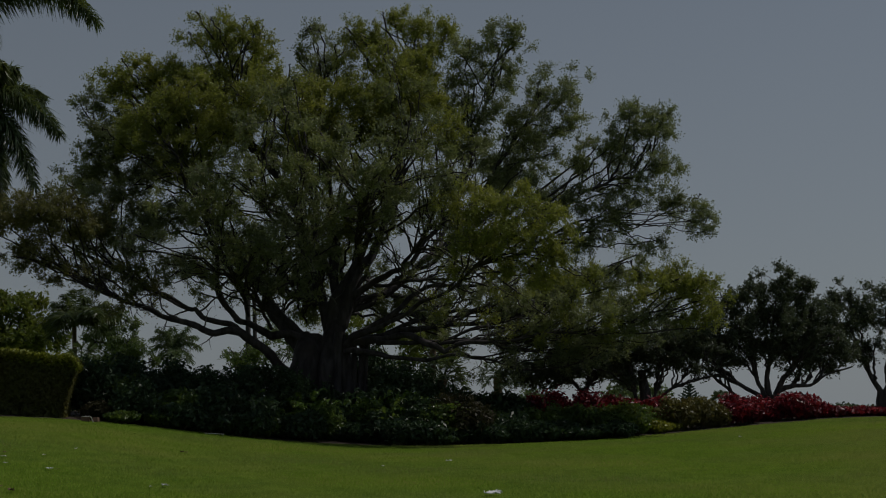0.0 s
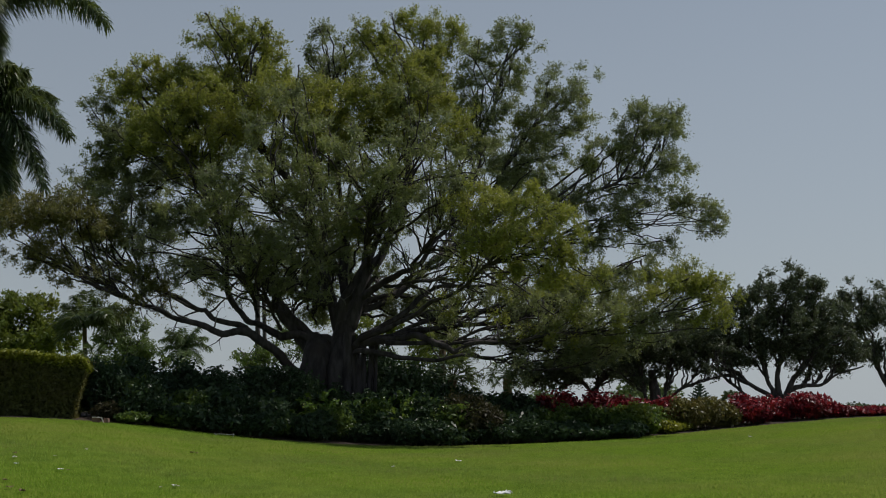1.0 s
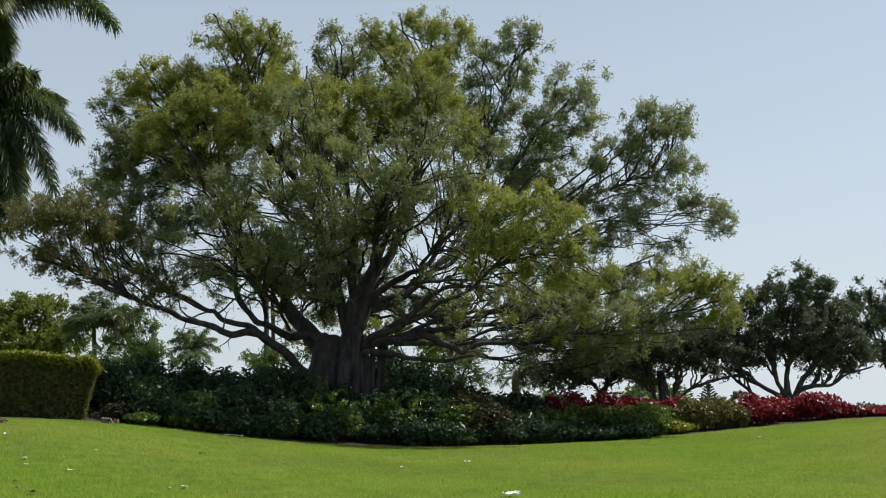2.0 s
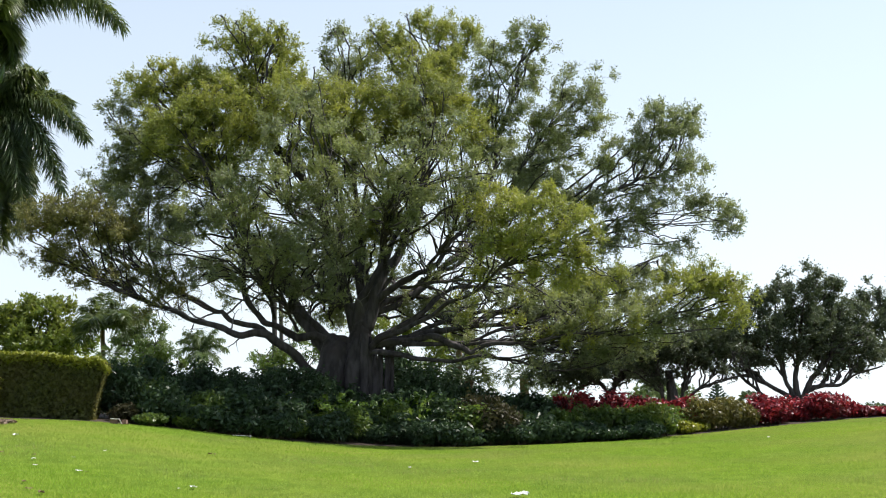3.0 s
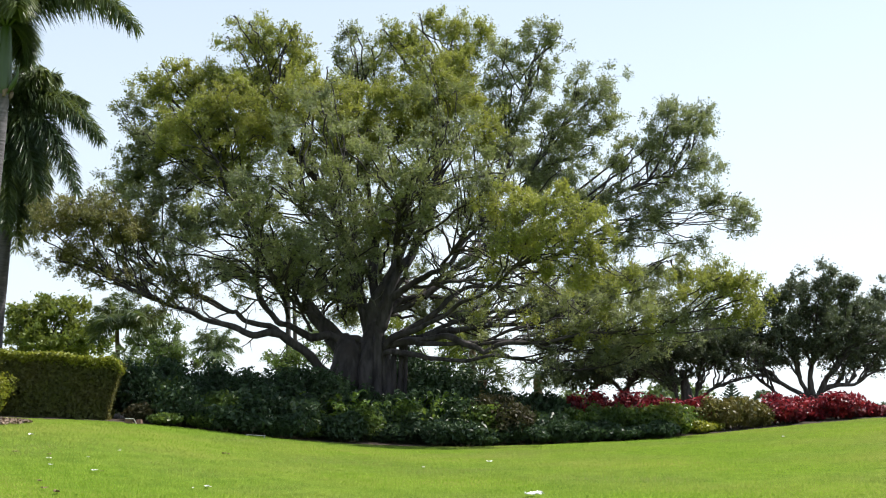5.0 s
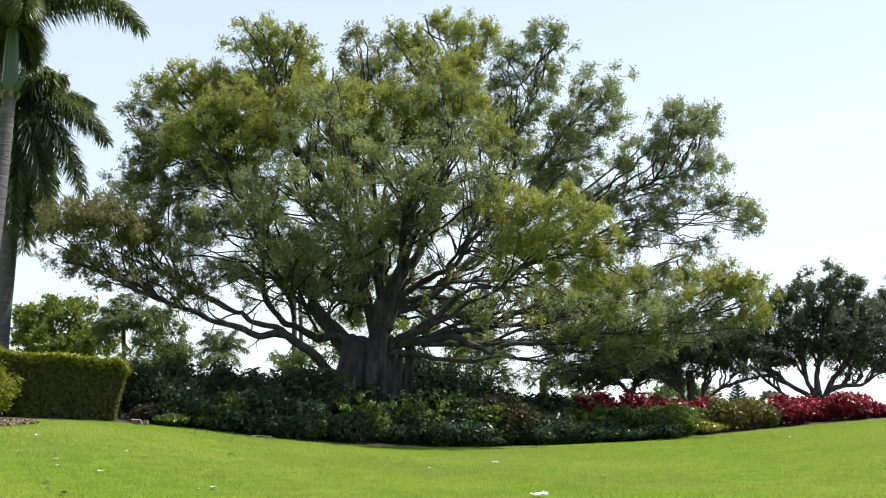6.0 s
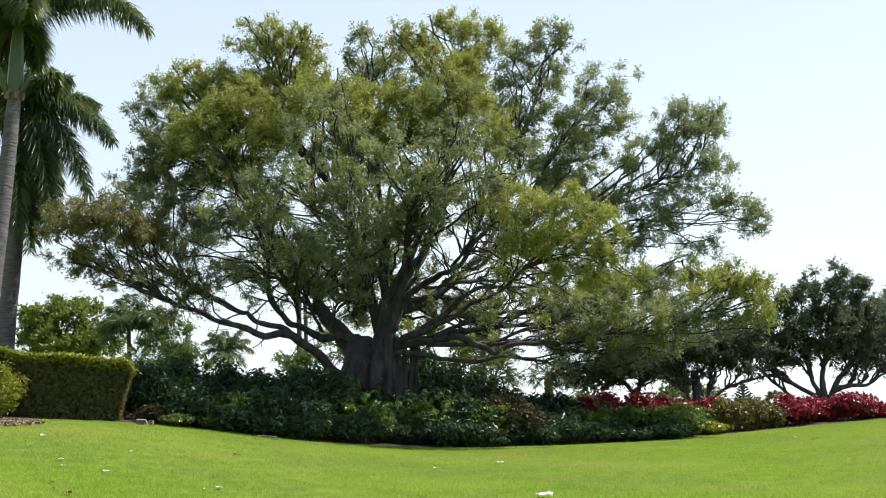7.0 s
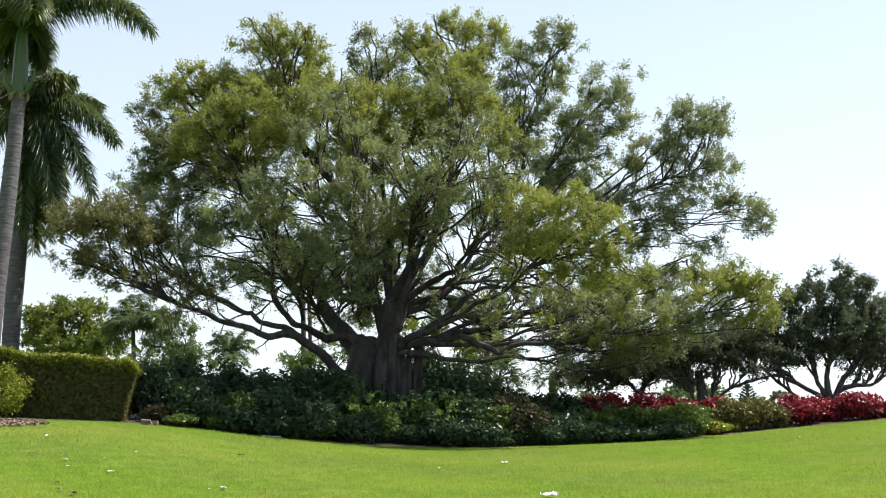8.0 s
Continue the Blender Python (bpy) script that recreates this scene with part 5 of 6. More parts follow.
fan_palm((4.52, 58.0, 0.7), (4.60, 58.00, 3.31), 0.23, 0.85, 38, M_PALM, "cabbage palm with fan leaves beyond the bed", 41, 0.45)
fan_palm((1.39, 47.0, 0.6), (1.46, 47.00, 2.80), 0.17, 0.85, 40, M_PALM, "low dark fan palm behind the shrubs", 42, 0.52)
fan_palm((1.23, 53.0, 0.6), (1.19, 53.00, 4.34), 0.15, 0.85, 32, M_LIGHT, "sunlit fan palm behind the fig", 43, 0.6)
fan_palm((-12.68, 46.0, 1.0), (-12.76, 46.00, 3.38), 0.12, 0.6, 18, M_PALM_PALE, "low pale fan palm behind the hedge", 44, 0.5)

# oaks
t5 = tree_at(8.14, 54.0, "small dark oak with a low crown behind the red shrubs", "oaks")
trunk_of(t5, [(*t5.location[:2], 0.5), (8.18, 54.00, 1.86), (8.24, 54.00, 2.51)], 0.26, 0.18, OAK, 5)
limb(t5, OAK, [(8.24, 54.00, 2.25), (7.78, 54.00, 2.90), (7.00, 54.00, 3.55), (5.95, 54.00, 3.82)], 0.14, 0.03, [(5.95, 54.00, 3.42, 1.19, 0.79), (7.27, 54.00, 3.82, 1.19, 0.79), (6.76, 54.00, 4.87, 1.32, 0.79), (5.02, 54.00, 3.24, 0.79, 0.69), (5.73, 54.00, 2.77, 0.90, 0.40), (6.78, 54.00, 2.69, 0.69, 0.29), (5.68, 54.00, 3.42, 1.06, 0.42), (6.86, 54.00, 3.24, 0.90, 0.32)], 211, density=1.2)
limb(t5, OAK, [(8.29, 54.00, 2.38), (8.83, 54.00, 3.16), (9.64, 54.00, 3.82)], 0.14, 0.03, [(8.86, 54.00, 4.08, 1.19, 0.74), (9.90, 54.00, 3.55, 0.95, 0.69), (8.34, 54.00, 4.61, 1.32, 0.74), (9.09, 54.00, 3.03, 0.90, 0.48), (7.65, 54.00, 2.98, 1.06, 0.58), (6.74, 54.00, 3.42, 0.95, 0.63), (8.11, 53.50, 3.67, 1.05, 0.58), (10.18, 53.50, 2.97, 0.84, 0.42), (8.19, 54.00, 3.61, 1.06, 0.42), (9.11, 54.00, 3.82, 0.90, 0.42), (9.63, 54.00, 3.29, 0.90, 0.37)], 212, density=1.2)

t6 = tree_at(9.75, 47.0, "many-stemmed oak with a sweeping low limb", "oaks")
trunk_of(t6, [(*t6.location[:2], 0.7), (9.72, 47.00, 2.05), (9.65, 47.00, 2.62), (9.57, 47.00, 3.19)], 0.28, 0.15, OAK, 6)
limb(t6, OAK, [(9.44, 47.00, 1.71), (9.27, 47.00, 2.28), (8.88, 47.00, 3.07), (8.40, 47.00, 3.76)], 0.13, 0.03, [(8.62, 47.00, 3.76, 0.97, 0.69), (9.33, 47.00, 4.22, 1.04, 0.69), (7.93, 47.00, 3.30, 0.78, 0.51), (9.06, 47.00, 2.96, 0.87, 0.37), (9.11, 47.40, 3.55, 0.84, 0.32), (9.56, 47.60, 4.13, 1.03, 0.47), (8.91, 47.60, 3.21, 0.70, 0.28)], 213, density=1.2)
limb(t6, OAK, [(9.99, 47.00, 1.71), (10.14, 47.00, 2.39), (10.26, 47.00, 3.07), (10.46, 47.00, 3.76)], 0.12, 0.03, [(10.35, 47.00, 3.76, 1.04, 0.78), (11.16, 47.00, 4.10, 0.97, 0.78), (9.87, 47.00, 3.19, 0.78, 0.41), (10.71, 47.50, 4.59, 1.40, 0.79), (11.76, 47.50, 4.75, 1.05, 0.79), (10.36, 47.40, 3.73, 0.84, 0.32), (10.89, 47.80, 4.38, 0.94, 0.51)], 214, density=1.2)
limb(t6, OAK, [(10.21, 47.00, 1.71), (10.55, 47.00, 2.28), (11.23, 47.00, 2.66), (12.03, 47.00, 2.89), (12.73, 47.00, 3.07)], 0.12, 0.05, [(11.60, 47.00, 3.53, 0.87, 0.55), (12.30, 47.00, 3.87, 0.64, 0.51), (11.02, 47.00, 3.30, 0.74, 0.46), (11.59, 47.40, 3.82, 0.84, 0.32)], 215, density=1.2)

t7 = tree_at(15.19, 48.0, "dark-leaved oak with spreading forked limbs behind the red shrubs", "oaks")
trunk_of(t7, [(*t7.location[:2], 0.9), (15.21, 48.00, 1.83), (15.23, 48.00, 2.22)], 0.42, 0.36, OAK, 7)
limb(t7, OAK, [(15.05, 48.00, 1.95), (14.79, 48.00, 2.41), (14.52, 48.00, 3.22), (14.34, 48.00, 4.51), (14.28, 48.00, 5.92)], 0.22, 0.03, [(14.42, 48.00, 6.27, 0.99, 0.85), (13.83, 48.00, 5.21, 0.85, 0.94), (14.44, 48.00, 4.04, 1.06, 0.61), (13.48, 48.50, 5.96, 0.76, 0.85), (13.31, 48.50, 4.54, 1.00, 0.85), (14.02, 48.80, 4.27, 0.96, 0.48)], 221, density=1.05)
limb(t7, OAK, [(14.94, 48.00, 2.06), (14.26, 48.00, 2.45), (13.50, 48.00, 2.83), (12.88, 48.00, 2.99), (12.05, 48.00, 2.83)], 0.15, 0.05, [(12.80, 48.00, 3.92, 0.71, 0.61), (13.48, 48.00, 3.57, 0.80, 0.47), (12.10, 48.00, 4.04, 0.71, 0.56), (12.83, 48.60, 3.88, 0.95, 0.33), (12.26, 48.60, 4.54, 0.95, 0.48), (13.29, 48.60, 3.45, 0.71, 0.26)], 222, density=1.05)
limb(t7, OAK, [(14.06, 48.20, 1.90), (13.50, 48.20, 2.41), (12.93, 48.20, 2.92), (12.36, 48.20, 3.46)], 0.18, 0.06, [(13.23, 48.20, 4.75, 0.71, 0.61), (12.40, 48.20, 4.52, 0.61, 0.52)], 223, density=1.05)
limb(t7, OAK, [(15.11, 48.00, 2.18), (15.05, 48.00, 2.87), (15.18, 48.00, 3.80), (15.44, 48.00, 5.45), (15.75, 48.00, 7.10)], 0.22, 0.03, [(15.74, 48.00, 6.91, 0.99, 0.75), (15.44, 48.00, 5.45, 1.13, 1.06), (16.68, 48.00, 6.87, 0.38, 0.61), (15.02, 47.60, 4.02, 0.98, 0.61), (16.10, 48.40, 4.06, 1.09, 0.62), (15.17, 48.60, 5.85, 1.19, 1.07), (15.29, 48.80, 4.44, 1.05, 0.48)], 224, density=1.05)
limb(t7, OAK, [(15.34, 48.00, 2.13), (15.75, 48.00, 2.83), (16.25, 48.00, 3.57), (16.81, 48.00, 4.51), (17.10, 48.00, 5.68)], 0.22, 0.03, [(16.88, 48.00, 5.92, 0.99, 0.94), (16.92, 48.00, 4.51, 1.06, 0.94), (16.23, 48.00, 4.74, 0.85, 0.85), (17.75, 48.00, 4.51, 0.80, 0.85), (17.53, 48.60, 5.38, 0.90, 0.95), (16.55, 48.80, 4.27, 1.05, 0.48)], 225, density=1.05)
limb(t7, OAK, [(15.49, 48.00, 2.41), (16.13, 48.00, 2.59), (16.83, 48.00, 2.64), (17.44, 48.00, 3.01), (18.62, 48.00, 3.38)], 0.17, 0.05, [(17.24, 48.00, 3.69, 0.99, 0.52), (18.42, 48.00, 3.92, 0.99, 0.56), (16.28, 48.00, 3.34, 0.71, 0.33), (17.46, 48.60, 3.83, 1.05, 0.36), (16.67, 48.40, 3.59, 0.90, 0.33), (17.72, 48.60, 3.36, 0.86, 0.33)], 226, density=1.05)

t8 = tree_at(20.74, 50.0, "dark-leaved oak at the end of the red shrubs", "oaks")
trunk_of(t8, [(*t8.location[:2], 0.9), (20.77, 50.00, 1.84), (20.80, 50.00, 2.44)], 0.36, 0.3, OAK, 8)
limb(t8, OAK, [(20.79, 50.00, 2.20), (20.13, 50.00, 3.41), (19.49, 50.00, 5.12), (19.06, 50.00, 6.34)], 0.2, 0.03, [(19.03, 50.00, 6.54, 0.88, 0.78), (19.76, 50.00, 5.61, 1.22, 1.10), (18.88, 50.00, 5.12, 0.88, 0.88), (19.93, 50.00, 4.14, 1.10, 0.73)], 227, density=1.05)
limb(t8, OAK, [(20.79, 50.00, 2.20), (21.36, 50.00, 3.65), (21.72, 50.00, 5.61)], 0.2, 0.03, [(21.26, 50.00, 6.10, 1.22, 1.22), (22.15, 50.00, 4.63, 1.22, 1.10)], 228, density=1.05)


# ---- shrubs in the bed ----
def row(specs, leaf, label, group, name="shrub", nearer=0.0, **kw):
    for k, (x, y, half, top) in enumerate(specs):
        bush(x, y - nearer, half * 1.12, top, leaf, label, name, "shrub", group, seed=k, **kw)


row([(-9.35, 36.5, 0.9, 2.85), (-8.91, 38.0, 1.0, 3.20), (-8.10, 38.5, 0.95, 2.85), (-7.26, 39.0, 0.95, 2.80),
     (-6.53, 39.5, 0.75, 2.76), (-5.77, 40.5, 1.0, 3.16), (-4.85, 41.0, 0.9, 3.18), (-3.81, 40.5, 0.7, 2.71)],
    M_SHRUB, "tall dark green shrub, the fig's shade put into its leaf colour", "tall shrubs", n=2600, length=0.17, width=0.08)
row([(1.58, 38.0, 0.75, 1.95), (2.24, 38.2, 0.65, 1.84)], M_BROWN, "low bronze-leaved shrub among green ones", "low shrubs", n=2600, length=0.17, width=0.07)
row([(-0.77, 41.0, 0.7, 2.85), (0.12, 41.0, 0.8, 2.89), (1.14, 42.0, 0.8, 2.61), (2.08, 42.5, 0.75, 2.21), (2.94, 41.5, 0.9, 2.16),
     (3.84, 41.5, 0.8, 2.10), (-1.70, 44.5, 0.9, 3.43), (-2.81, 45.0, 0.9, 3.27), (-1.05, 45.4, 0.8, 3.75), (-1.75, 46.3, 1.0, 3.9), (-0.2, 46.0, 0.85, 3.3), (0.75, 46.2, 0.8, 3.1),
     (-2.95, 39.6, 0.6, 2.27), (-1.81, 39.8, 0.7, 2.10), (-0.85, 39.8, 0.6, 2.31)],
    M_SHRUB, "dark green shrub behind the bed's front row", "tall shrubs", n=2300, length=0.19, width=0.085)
row([(4.52, 42.2, 0.5, 2.02), (5.44, 41.9, 0.8, 2.16), (6.48, 42.0, 0.75, 2.14), (7.43, 42.2, 0.75, 2.06), (8.28, 42.2, 0.6, 1.98),
     (8.77, 41.8, 0.5, 1.90), (9.28, 42.0, 0.4, 2.02)],
    M_RED, "red-leaved shrub behind green shrubs", "red shrubs", name="red_shrub", n=2300, length=0.19, width=0.075)
row([(12.42, 43.0, 0.85, 2.03), (13.69, 43.8, 0.5, 1.62), (14.83, 43.8, 0.8, 2.12), (16.04, 44.5, 0.6, 1.77), (17.14, 45.0, 0.65, 1.66),
     (18.43, 45.5, 0.7, 1.71)],
    M_RED, "dense red-leaved shrub at the lawn's edge", "red shrubs", name="red_shrub", n=3000, length=0.21, width=0.08, up=0.6, lumps=0.5)
row([(8.66, 40.8, 0.6, 1.23), (9.30, 41.2, 0.4, 1.15)], M_YELLOW, "low yellow-green shrub at the bed's edge", "yellow shrubs", n=1500, length=0.14, width=0.06)
row([(9.63, 41.6, 0.7, 1.90), (10.50, 42.0, 0.8, 2.02), (11.24, 42.2, 0.65, 1.86)], M_OLIVE, "olive and bronze shrub at the bed's edge", "olive shrubs", n=2600, length=0.15, width=0.065)

def scattered(x0, x1, y0, y1, low, high, count, leaves_of, seed):
    """Shrubs of uneven height between the front row and the tall ones."""
    rng = np.random.default_rng(seed)
    for k in range(count):
        f = (k + rng.uniform(0.1, 0.9)) / count
        x = x0 + (x1 - x0) * f
        y = y0 + (y1 - y0) * f + rng.uniform(-0.7, 0.9)
        leaf, label = leaves_of[rng.integers(len(leaves_of))]
        bush(x, y, rng.uniform(0.4, 0.75), float(ground_z(x, y)) + rng.uniform(low, high), leaf, label, "shrub", "shrub", "mixed shrubs", n=1700,
             length=rng.uniform(0.12, 0.21), width=rng.uniform(0.055, 0.08), seed=seed + k, lumps=0.35)


# DARK's leaf colour holds part of the fig's shade over the bed
DARK = (M_SHRUB, "dark green shrub of uneven outline, the fig's shade put into its leaf colour")
FRESH = (M_SHRUB_GREEN, "fresh green shrub of uneven outline in the bed")
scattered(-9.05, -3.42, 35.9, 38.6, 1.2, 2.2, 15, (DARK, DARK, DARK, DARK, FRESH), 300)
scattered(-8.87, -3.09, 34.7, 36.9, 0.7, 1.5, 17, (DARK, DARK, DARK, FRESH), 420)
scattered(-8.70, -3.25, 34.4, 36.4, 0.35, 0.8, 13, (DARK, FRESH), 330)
scattered(-1.20, 4.16, 38.9, 40.4, 0.9, 1.5, 9, (DARK, FRESH, FRESH), 360)
scattered(-3.21, 3.26, 37.2, 38.6, 0.75, 1.45, 15, (DARK, DARK, FRESH), 450)
scattered(2.89, 8.10, 38.6, 40.5, 0.7, 1.05, 15, (FRESH, FRESH, DARK), 480)
BRIGHT = (M_LIGHT, "bright yellow-green shrub in the sun behind the bed's edge")
scattered(5.0, 8.3, 39.9, 40.6, 0.9, 1.12, 9, (BRIGHT, BRIGHT, FRESH), 505)
# front row all DARK: deep shade at the bed's edge set by leaf colour
scattered(-2.92, 7.24, 36.8, 39.0, 0.35, 0.75, 22, (DARK, DARK), 390)

for k, (x, y, half, top, width) in enumerate((
        (-3.27, 38.8, 0.7, 2.48, 0.24), (-2.61, 38.8, 0.7, 2.16, 0.2), (-1.77, 38.9, 0.7, 2.07, 0.2), (-1.03, 39.2, 0.7, 2.26, 0.22),
        (-0.26, 39.0, 0.8, 2.45, 0.26), (-4.02, 38.8, 0.7, 2.25, 0.22), (-4.75, 38.6, 0.7, 2.44, 0.2), (0.49, 39.2, 0.7, 2.26, 0.2),
        (0.02, 38.4, 0.6, 1.84, 0.25), (-3.01, 37.9, 0.6, 1.96, 0.2))):
    leafy_clump(x, y, half, top, 34, width, M_BROAD, "glossy broad-leaved plant at the foot of the fig", seed=k, group="broad-leaved plants")
rng = np.random.default_rng(515)
for k in range(22):
    x = rng.uniform(-5.70, 2.14)
    y = 37.0 + 0.17 * x + rng.uniform(0.0, 1.6) + 0.6
    leafy_clump(x, y, rng.uniform(0.35, 0.6), float(ground_z(x, y)) + rng.uniform(0.9, 1.75), 26, rng.uniform(0.07, 0.13), M_BROAD if k % 2 else M_SHRUB_GREEN,
                "upright plant with long glossy leaves in the bed", seed=600 + k, group="long-leaved plants")
leafy_clump(0.80, 37.3, 0.55, 1.30, 90, 0.035, M_FERN, "bright green grassy clump at the lawn's edge", "fern", 3, stalks=False)
leafy_clump(-6.63, 35.2, 0.35, 1.31, 60, 0.035, M_FERN, "small bright green fern in the shade", "fern", 4, stalks=False)
leafy_clump(7.43, 39.2, 0.4, 1.09, 70, 0.035, M_FERN, "low green grassy clump at the bed's edge", "fern", 5, stalks=False)


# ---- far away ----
# no haze lies in the air: the pale leaf colour stands in for it
bush(13.90, 76.0, 1.3, 3.32, M_PALE, "shrub far behind the oaks, haze put into its pale leaf colour", "far_shrub", "shrub", "far shrubs", n=900, length=0.3, width=0.15)
bush(15.89, 80.0, 1.6, 3.80, M_PALE, "shrub far behind the oaks, haze put into its pale leaf colour", "far_shrub", "shrub", "far shrubs", n=900, length=0.3, width=0.15)
bush(16.73, 78.0, 1.2, 3.14, M_PALE, "shrub far behind the oaks, haze put into its pale leaf colour", "far_shrub", "shrub", "far shrubs", n=900, length=0.3, width=0.15)
bush(8.79, 80.0, 1.4, 2.95, M_PALE, "shrub far behind the oaks, haze put into its pale leaf colour", "far_shrub", "shrub", "far shrubs", n=900, length=0.3, width=0.15)


def norfolk_pine(x, y, top, half):
    rng = np.random.default_rng(77)
    z0 = float(ground_z(x, y))
    ob = thing("pine", (x, y, z0), "small dark conical pine far behind the bed", "tree")
    b = Batch()
    b.add(*tube([(x, y, z0 - 0.1), (x, y, (z0 + top) / 2), (x, y, top)], [0.12, 0.08, 0.015], 7))
    part("trunk", b.mesh("trunk", ob.location), M_OAKBARK, ob)
    tiers = Batch()
    for k in np.arange(0.3, top - z0, 0.3):
        reach = half * min(1.0, 0.12 + (top - z0 - k) / 2.2) * rng.uniform(0.85, 1.1)
        for a in np.linspace(0, 6.28, 6, endpoint=False) + rng.random():
            o = np.array([x, y, z0 + k])
            e = o + np.array([math.cos(a), math.sin(a), 0.5]) * reach
            f = rng.random(60)[:, None]
            c = o + (e - o) * f + 0.03 * rng.standard_normal((60, 3))
            tiers.add(*leaves(c, rng.standard_normal((60, 3)), 0.18, 0.08, rng))
    part("foliage", tiers.mesh("foliage", ob.location, False), M_PINE, ob)


norfolk_pine(28.19, 115.0, 4.31, 1.05)


def house(x, y):
    z0 = float(ground_z(x, y))
    ob = thing("house", (x, y, z0), "low far house with a pale pink tiled roof", "house")
    for name, mat, verts, faces in (
            ("wall", M_WALL, [(sx * 4.5, sy * 5, z) for z in (-0.2, 1.75) for sx, sy in ((-1, -1), (1, -1), (1, 1), (-1, 1))],
             [(0, 1, 5, 4), (1, 2, 6, 5), (2, 3, 7, 6), (3, 0, 4, 7)]),
            ("roof", M_ROOF, [(-5.2, -5.8, 1.7), (5.2, -5.8, 1.7), (5.2, 5.8, 1.7), (-5.2, 5.8, 1.7), (-1.5, 0, 3.1), (1.5, 0, 3.1), (-5.2, -5.8, 1.55), (5.2, -5.8, 1.55), (5.2, 5.8, 1.55), (-5.2, 5.8, 1.55)],
             [(0, 1, 5, 4), (1, 2, 5), (2, 3, 4, 5), (3, 0, 4), (6, 7, 1, 0), (7, 8, 2, 1), (8, 9, 3, 2), (9, 6, 0, 3), (9, 8, 7, 6)])):
        me = bpy.data.meshes.new(name)
        me.from_pydata(verts, [], faces)
        part(name, me, mat, ob)


house(24.80, 200.0)


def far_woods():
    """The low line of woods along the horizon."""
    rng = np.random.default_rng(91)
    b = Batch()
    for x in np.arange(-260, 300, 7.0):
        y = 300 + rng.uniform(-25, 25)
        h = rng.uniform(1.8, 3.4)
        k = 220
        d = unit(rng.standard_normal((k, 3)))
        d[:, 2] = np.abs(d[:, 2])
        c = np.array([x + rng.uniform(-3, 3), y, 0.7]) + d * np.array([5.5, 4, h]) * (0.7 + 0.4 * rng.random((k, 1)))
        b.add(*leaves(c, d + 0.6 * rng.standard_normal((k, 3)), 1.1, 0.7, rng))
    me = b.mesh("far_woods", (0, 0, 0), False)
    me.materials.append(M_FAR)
    tagged(new("far_woods", me), "low line of woods along the horizon, haze put into the leaf colour", "woods", kind="stuff")


far_woods()

# ---- small things on the lawn ----


def scrap(x, y, size, material, label, name, seed):
    """A crumpled scrap or curled leaf lying on the grass."""
    rng = np.random.default_rng(seed)
    bm = bmesh.new()
    bmesh.ops.create_grid(bm, x_segments=5, y_segments=4, size=0.5)
    for v in bm.verts:
        n = noise.noise_vector(Vector((v.co.x * 3 + seed, v.co.y * 3, seed)))
        v.co = Vector((v.co.x * size + n.x * size * 0.2, v.co.y * size * 0.6 + n.y * size * 0.2, (0.35 * abs(n.z) + 0.25 * v.co.x ** 2) * size))
    bmesh.ops.solidify(bm, geom=bm.faces[:], thickness=size * 0.04)
    me = bpy.data.meshes.new(name)
    bm.to_mesh(me)
    bm.free()
    me.materials.append(material)
    ob = tagged(new(name, me), label, "litter", "litter on the lawn")
    ob.location = (x, y, float(ground_z(x, y)) + 0.035)
    ob.rotation_euler = (0, 0, rng.random() * 6)


for k, (xy, size) in enumerate((((0.98, 26.79), 0.13), ((-0.48, 24.87), 0.10), ((1.39, 18.79), 0.27), ((-9.16, 25.74), 0.13), ((-7.38, 21.76), 0.12), ((-7.04, 20.86), 0.07),
                                ((-6.16, 20.51), 0.12), ((-3.88, 19.12), 0.13), ((-4.06, 18.87), 0.06), ((-6.88, 22.51), 0.05), ((-6.75, 24.15), 0.06), ((9.54, 33.1), 0.11))):
    scrap(*xy, size, M_PAPER, "white crumpled scrap lying on the grass", "paper_scrap", k + 1)
for k, (xy, size) in enumerate((((-4.88, 25.72), 0.14), ((-4.78, 25.70), 0.09), ((-6.46, 18.66), 0.10), ((-6.11, 17.86), 0.10), ((-5.79, 17.47), 0.14), ((-8.24, 22.36), 0.12), ((-6.02, 20.50), 0.06), ((-7.6, 22.4), 0.07))):
    scrap(*xy, size, M_DRYLEAF, "curled brown dead leaf on the grass", "dead_leaf", k + 20)


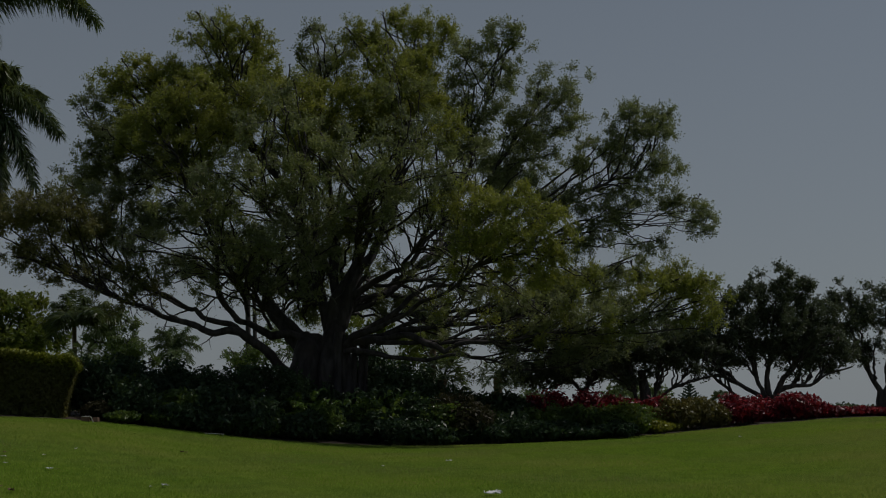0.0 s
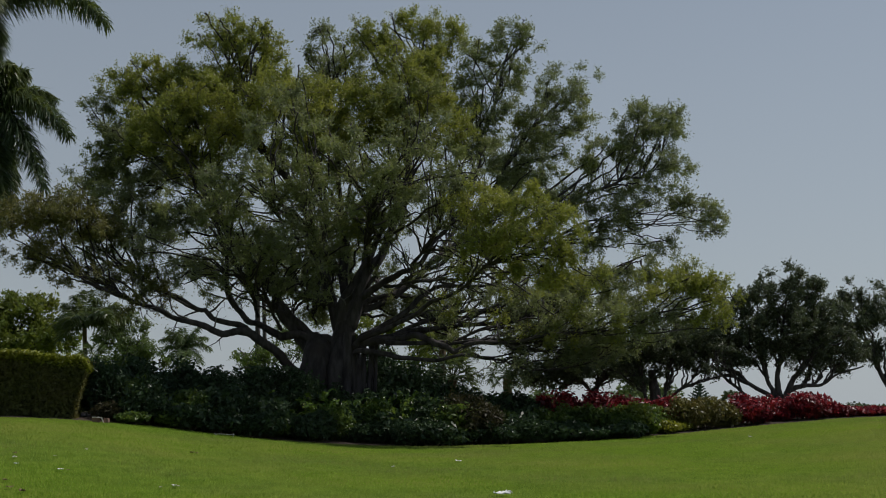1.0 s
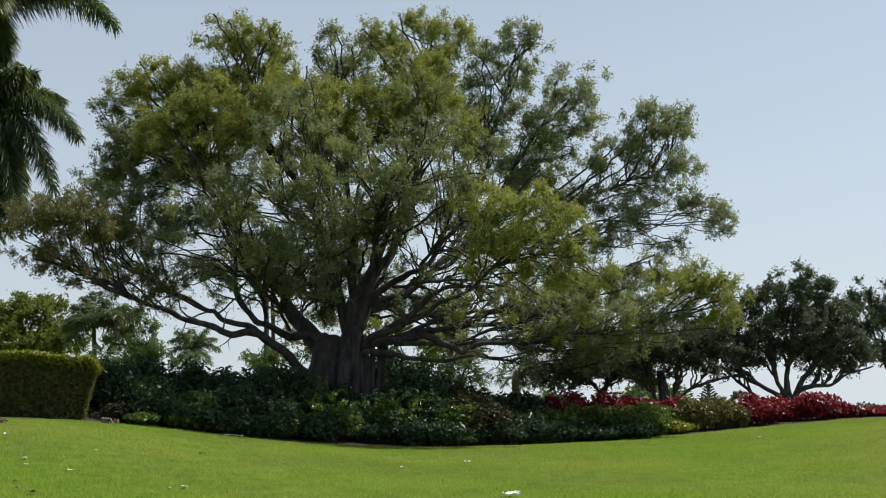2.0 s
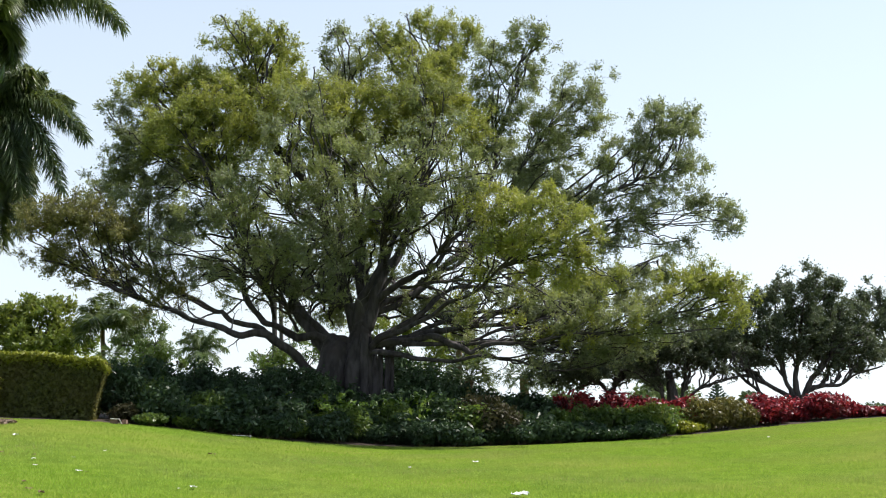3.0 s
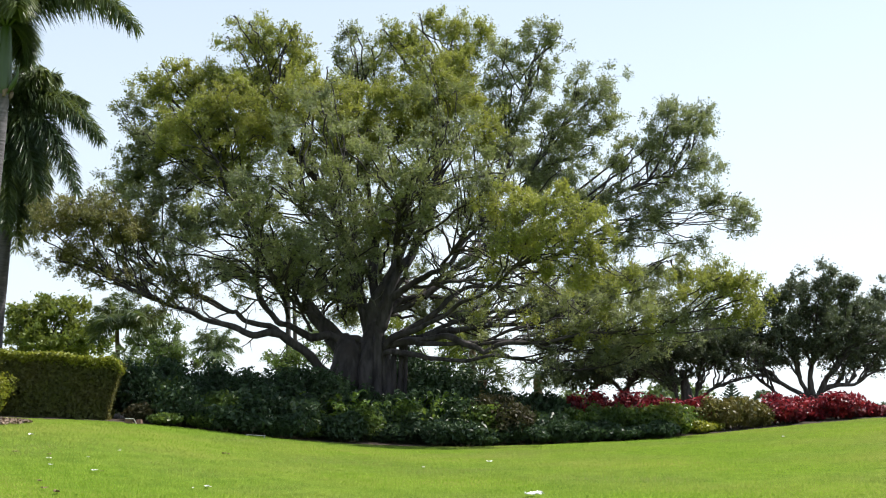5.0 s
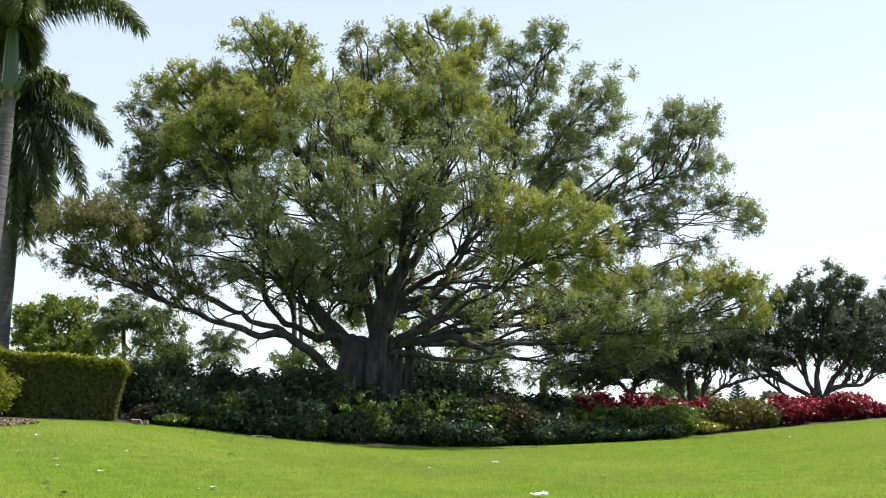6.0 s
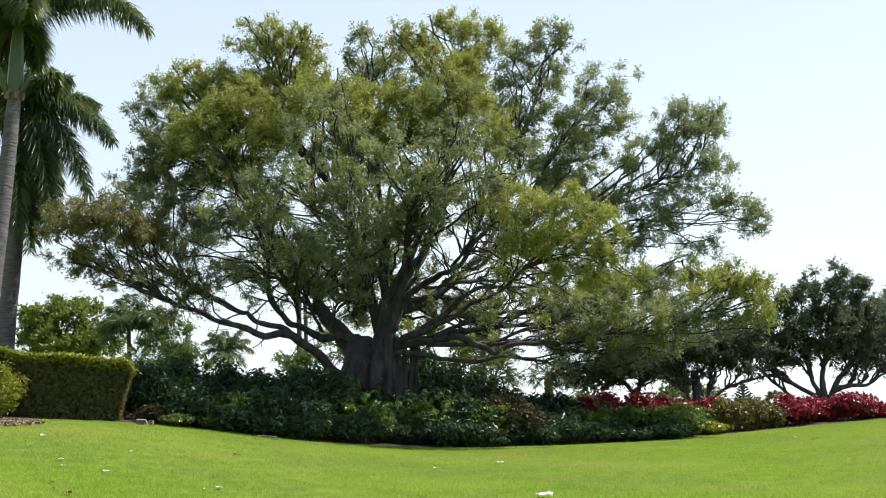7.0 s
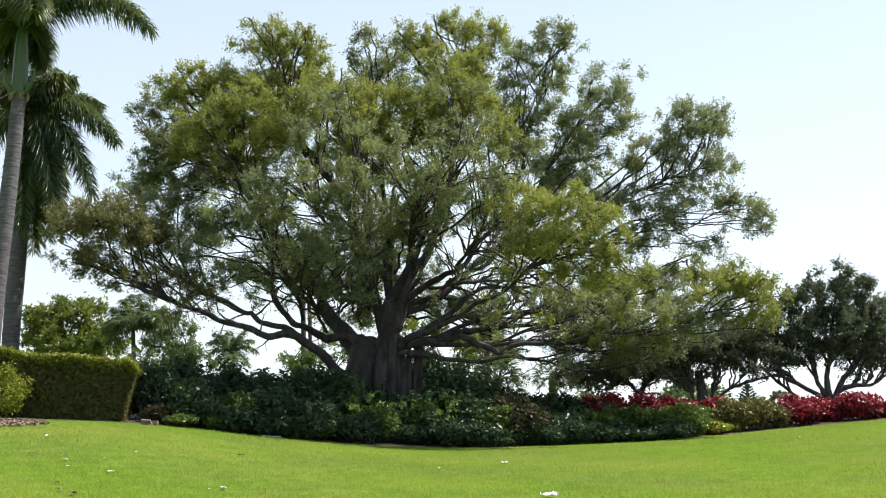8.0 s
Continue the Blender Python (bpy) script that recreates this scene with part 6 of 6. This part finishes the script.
def edging_stone(x, y):
    """A broken edging: a reddish block, a pale slab that leans on its end, and a second block behind it."""
    z = float(ground_z(x, y))
    ob = thing("edging_stone", (x, y, z), "broken reddish edging block with a pale leaning slab", "stone")
    for name, at, size, lean, turn, taper, mat, label in (
            ("block", (-0.14, 0.05, 0.11), (0.36, 0.24, 0.22), 0, 8, 0.92, M_BRICK, "weathered reddish block"),
            ("cap", (-0.10, 0.05, 0.235), (0.42, 0.27, 0.035), 2, 8, 0.96, M_STONE, "pale thin cap"),
            ("slab", (0.17, -0.03, 0.12), (0.05, 0.22, 0.30), -28, 14, 0.9, M_STONE, "pale leaning slab"),
            ("block", (0.33, 0.10, 0.10), (0.24, 0.22, 0.20), 0, -12, 0.85, M_BRICK, "weathered reddish block")):
        bm = bmesh.new()
        bmesh.ops.create_cube(bm, size=1.0)
        for v in bm.verts:
            k = taper if v.co.z > 0 else 1.0
            v.co = Vector((v.co.x * size[0] * k, v.co.y * size[1] * k, v.co.z * size[2] * (1.05 if v.co.x < 0 else 0.95)))
        bmesh.ops.bevel(bm, geom=bm.edges[:], offset=0.012, segments=2, affect="EDGES")
        bm.transform(pose(*at, 0, lean, turn))
        bm.transform(Matrix.Scale(0.62, 4))
        part(name, bm, mat, ob, label)


edging_stone(-8.88, 32.9)


def pipe(x, y):
    b = Batch()
    z = float(ground_z(x, y)) + 0.07
    b.add(*tube([(x - 0.28, y, z), (x, y, z - 0.01), (x + 0.28, y, z - 0.03)], [0.008] * 3, 8))
    b.add(*tube([(x - 0.25, y, z - 0.1), (x - 0.25, y, z)], [0.008] * 2, 8))
    b.add(*tube([(x + 0.25, y, z - 0.12), (x + 0.25, y, z)], [0.008] * 2, 8))
    me = b.mesh("irrigation_pipe", (x, y, z))
    me.materials.append(M_PIPE)
    tagged(new("irrigation_pipe", me), "short grey irrigation pipe at the bed's edge", "pipe").location = (x, y, z)


pipe(*(-5.52, 33.86))


def mulch_patch():
    rng = np.random.default_rng(14)
    n = 4200
    a, r = rng.random(n) * 6.28, np.sqrt(rng.random(n))
    x, y = -12.4 + np.cos(a) * r * 1.9, 29.2 + np.sin(a) * r * 1.9
    c = np.stack([x, y, ground_z(x, y) + 0.03 + 0.03 * rng.random(n)], 1)
    me = Batch_of(leaves(c, rng.standard_normal((n, 3)) * 0.4 + [0, 0, 1], 0.11, 0.05, rng, 0.05)).mesh("wood_chips", (0, 0, 0), False)
    me.materials.append(M_CHIP)
    tagged(new("wood_chips", me), "pale brown wood chips spread before the hedge", "mulch", kind="stuff")


mulch_patch()
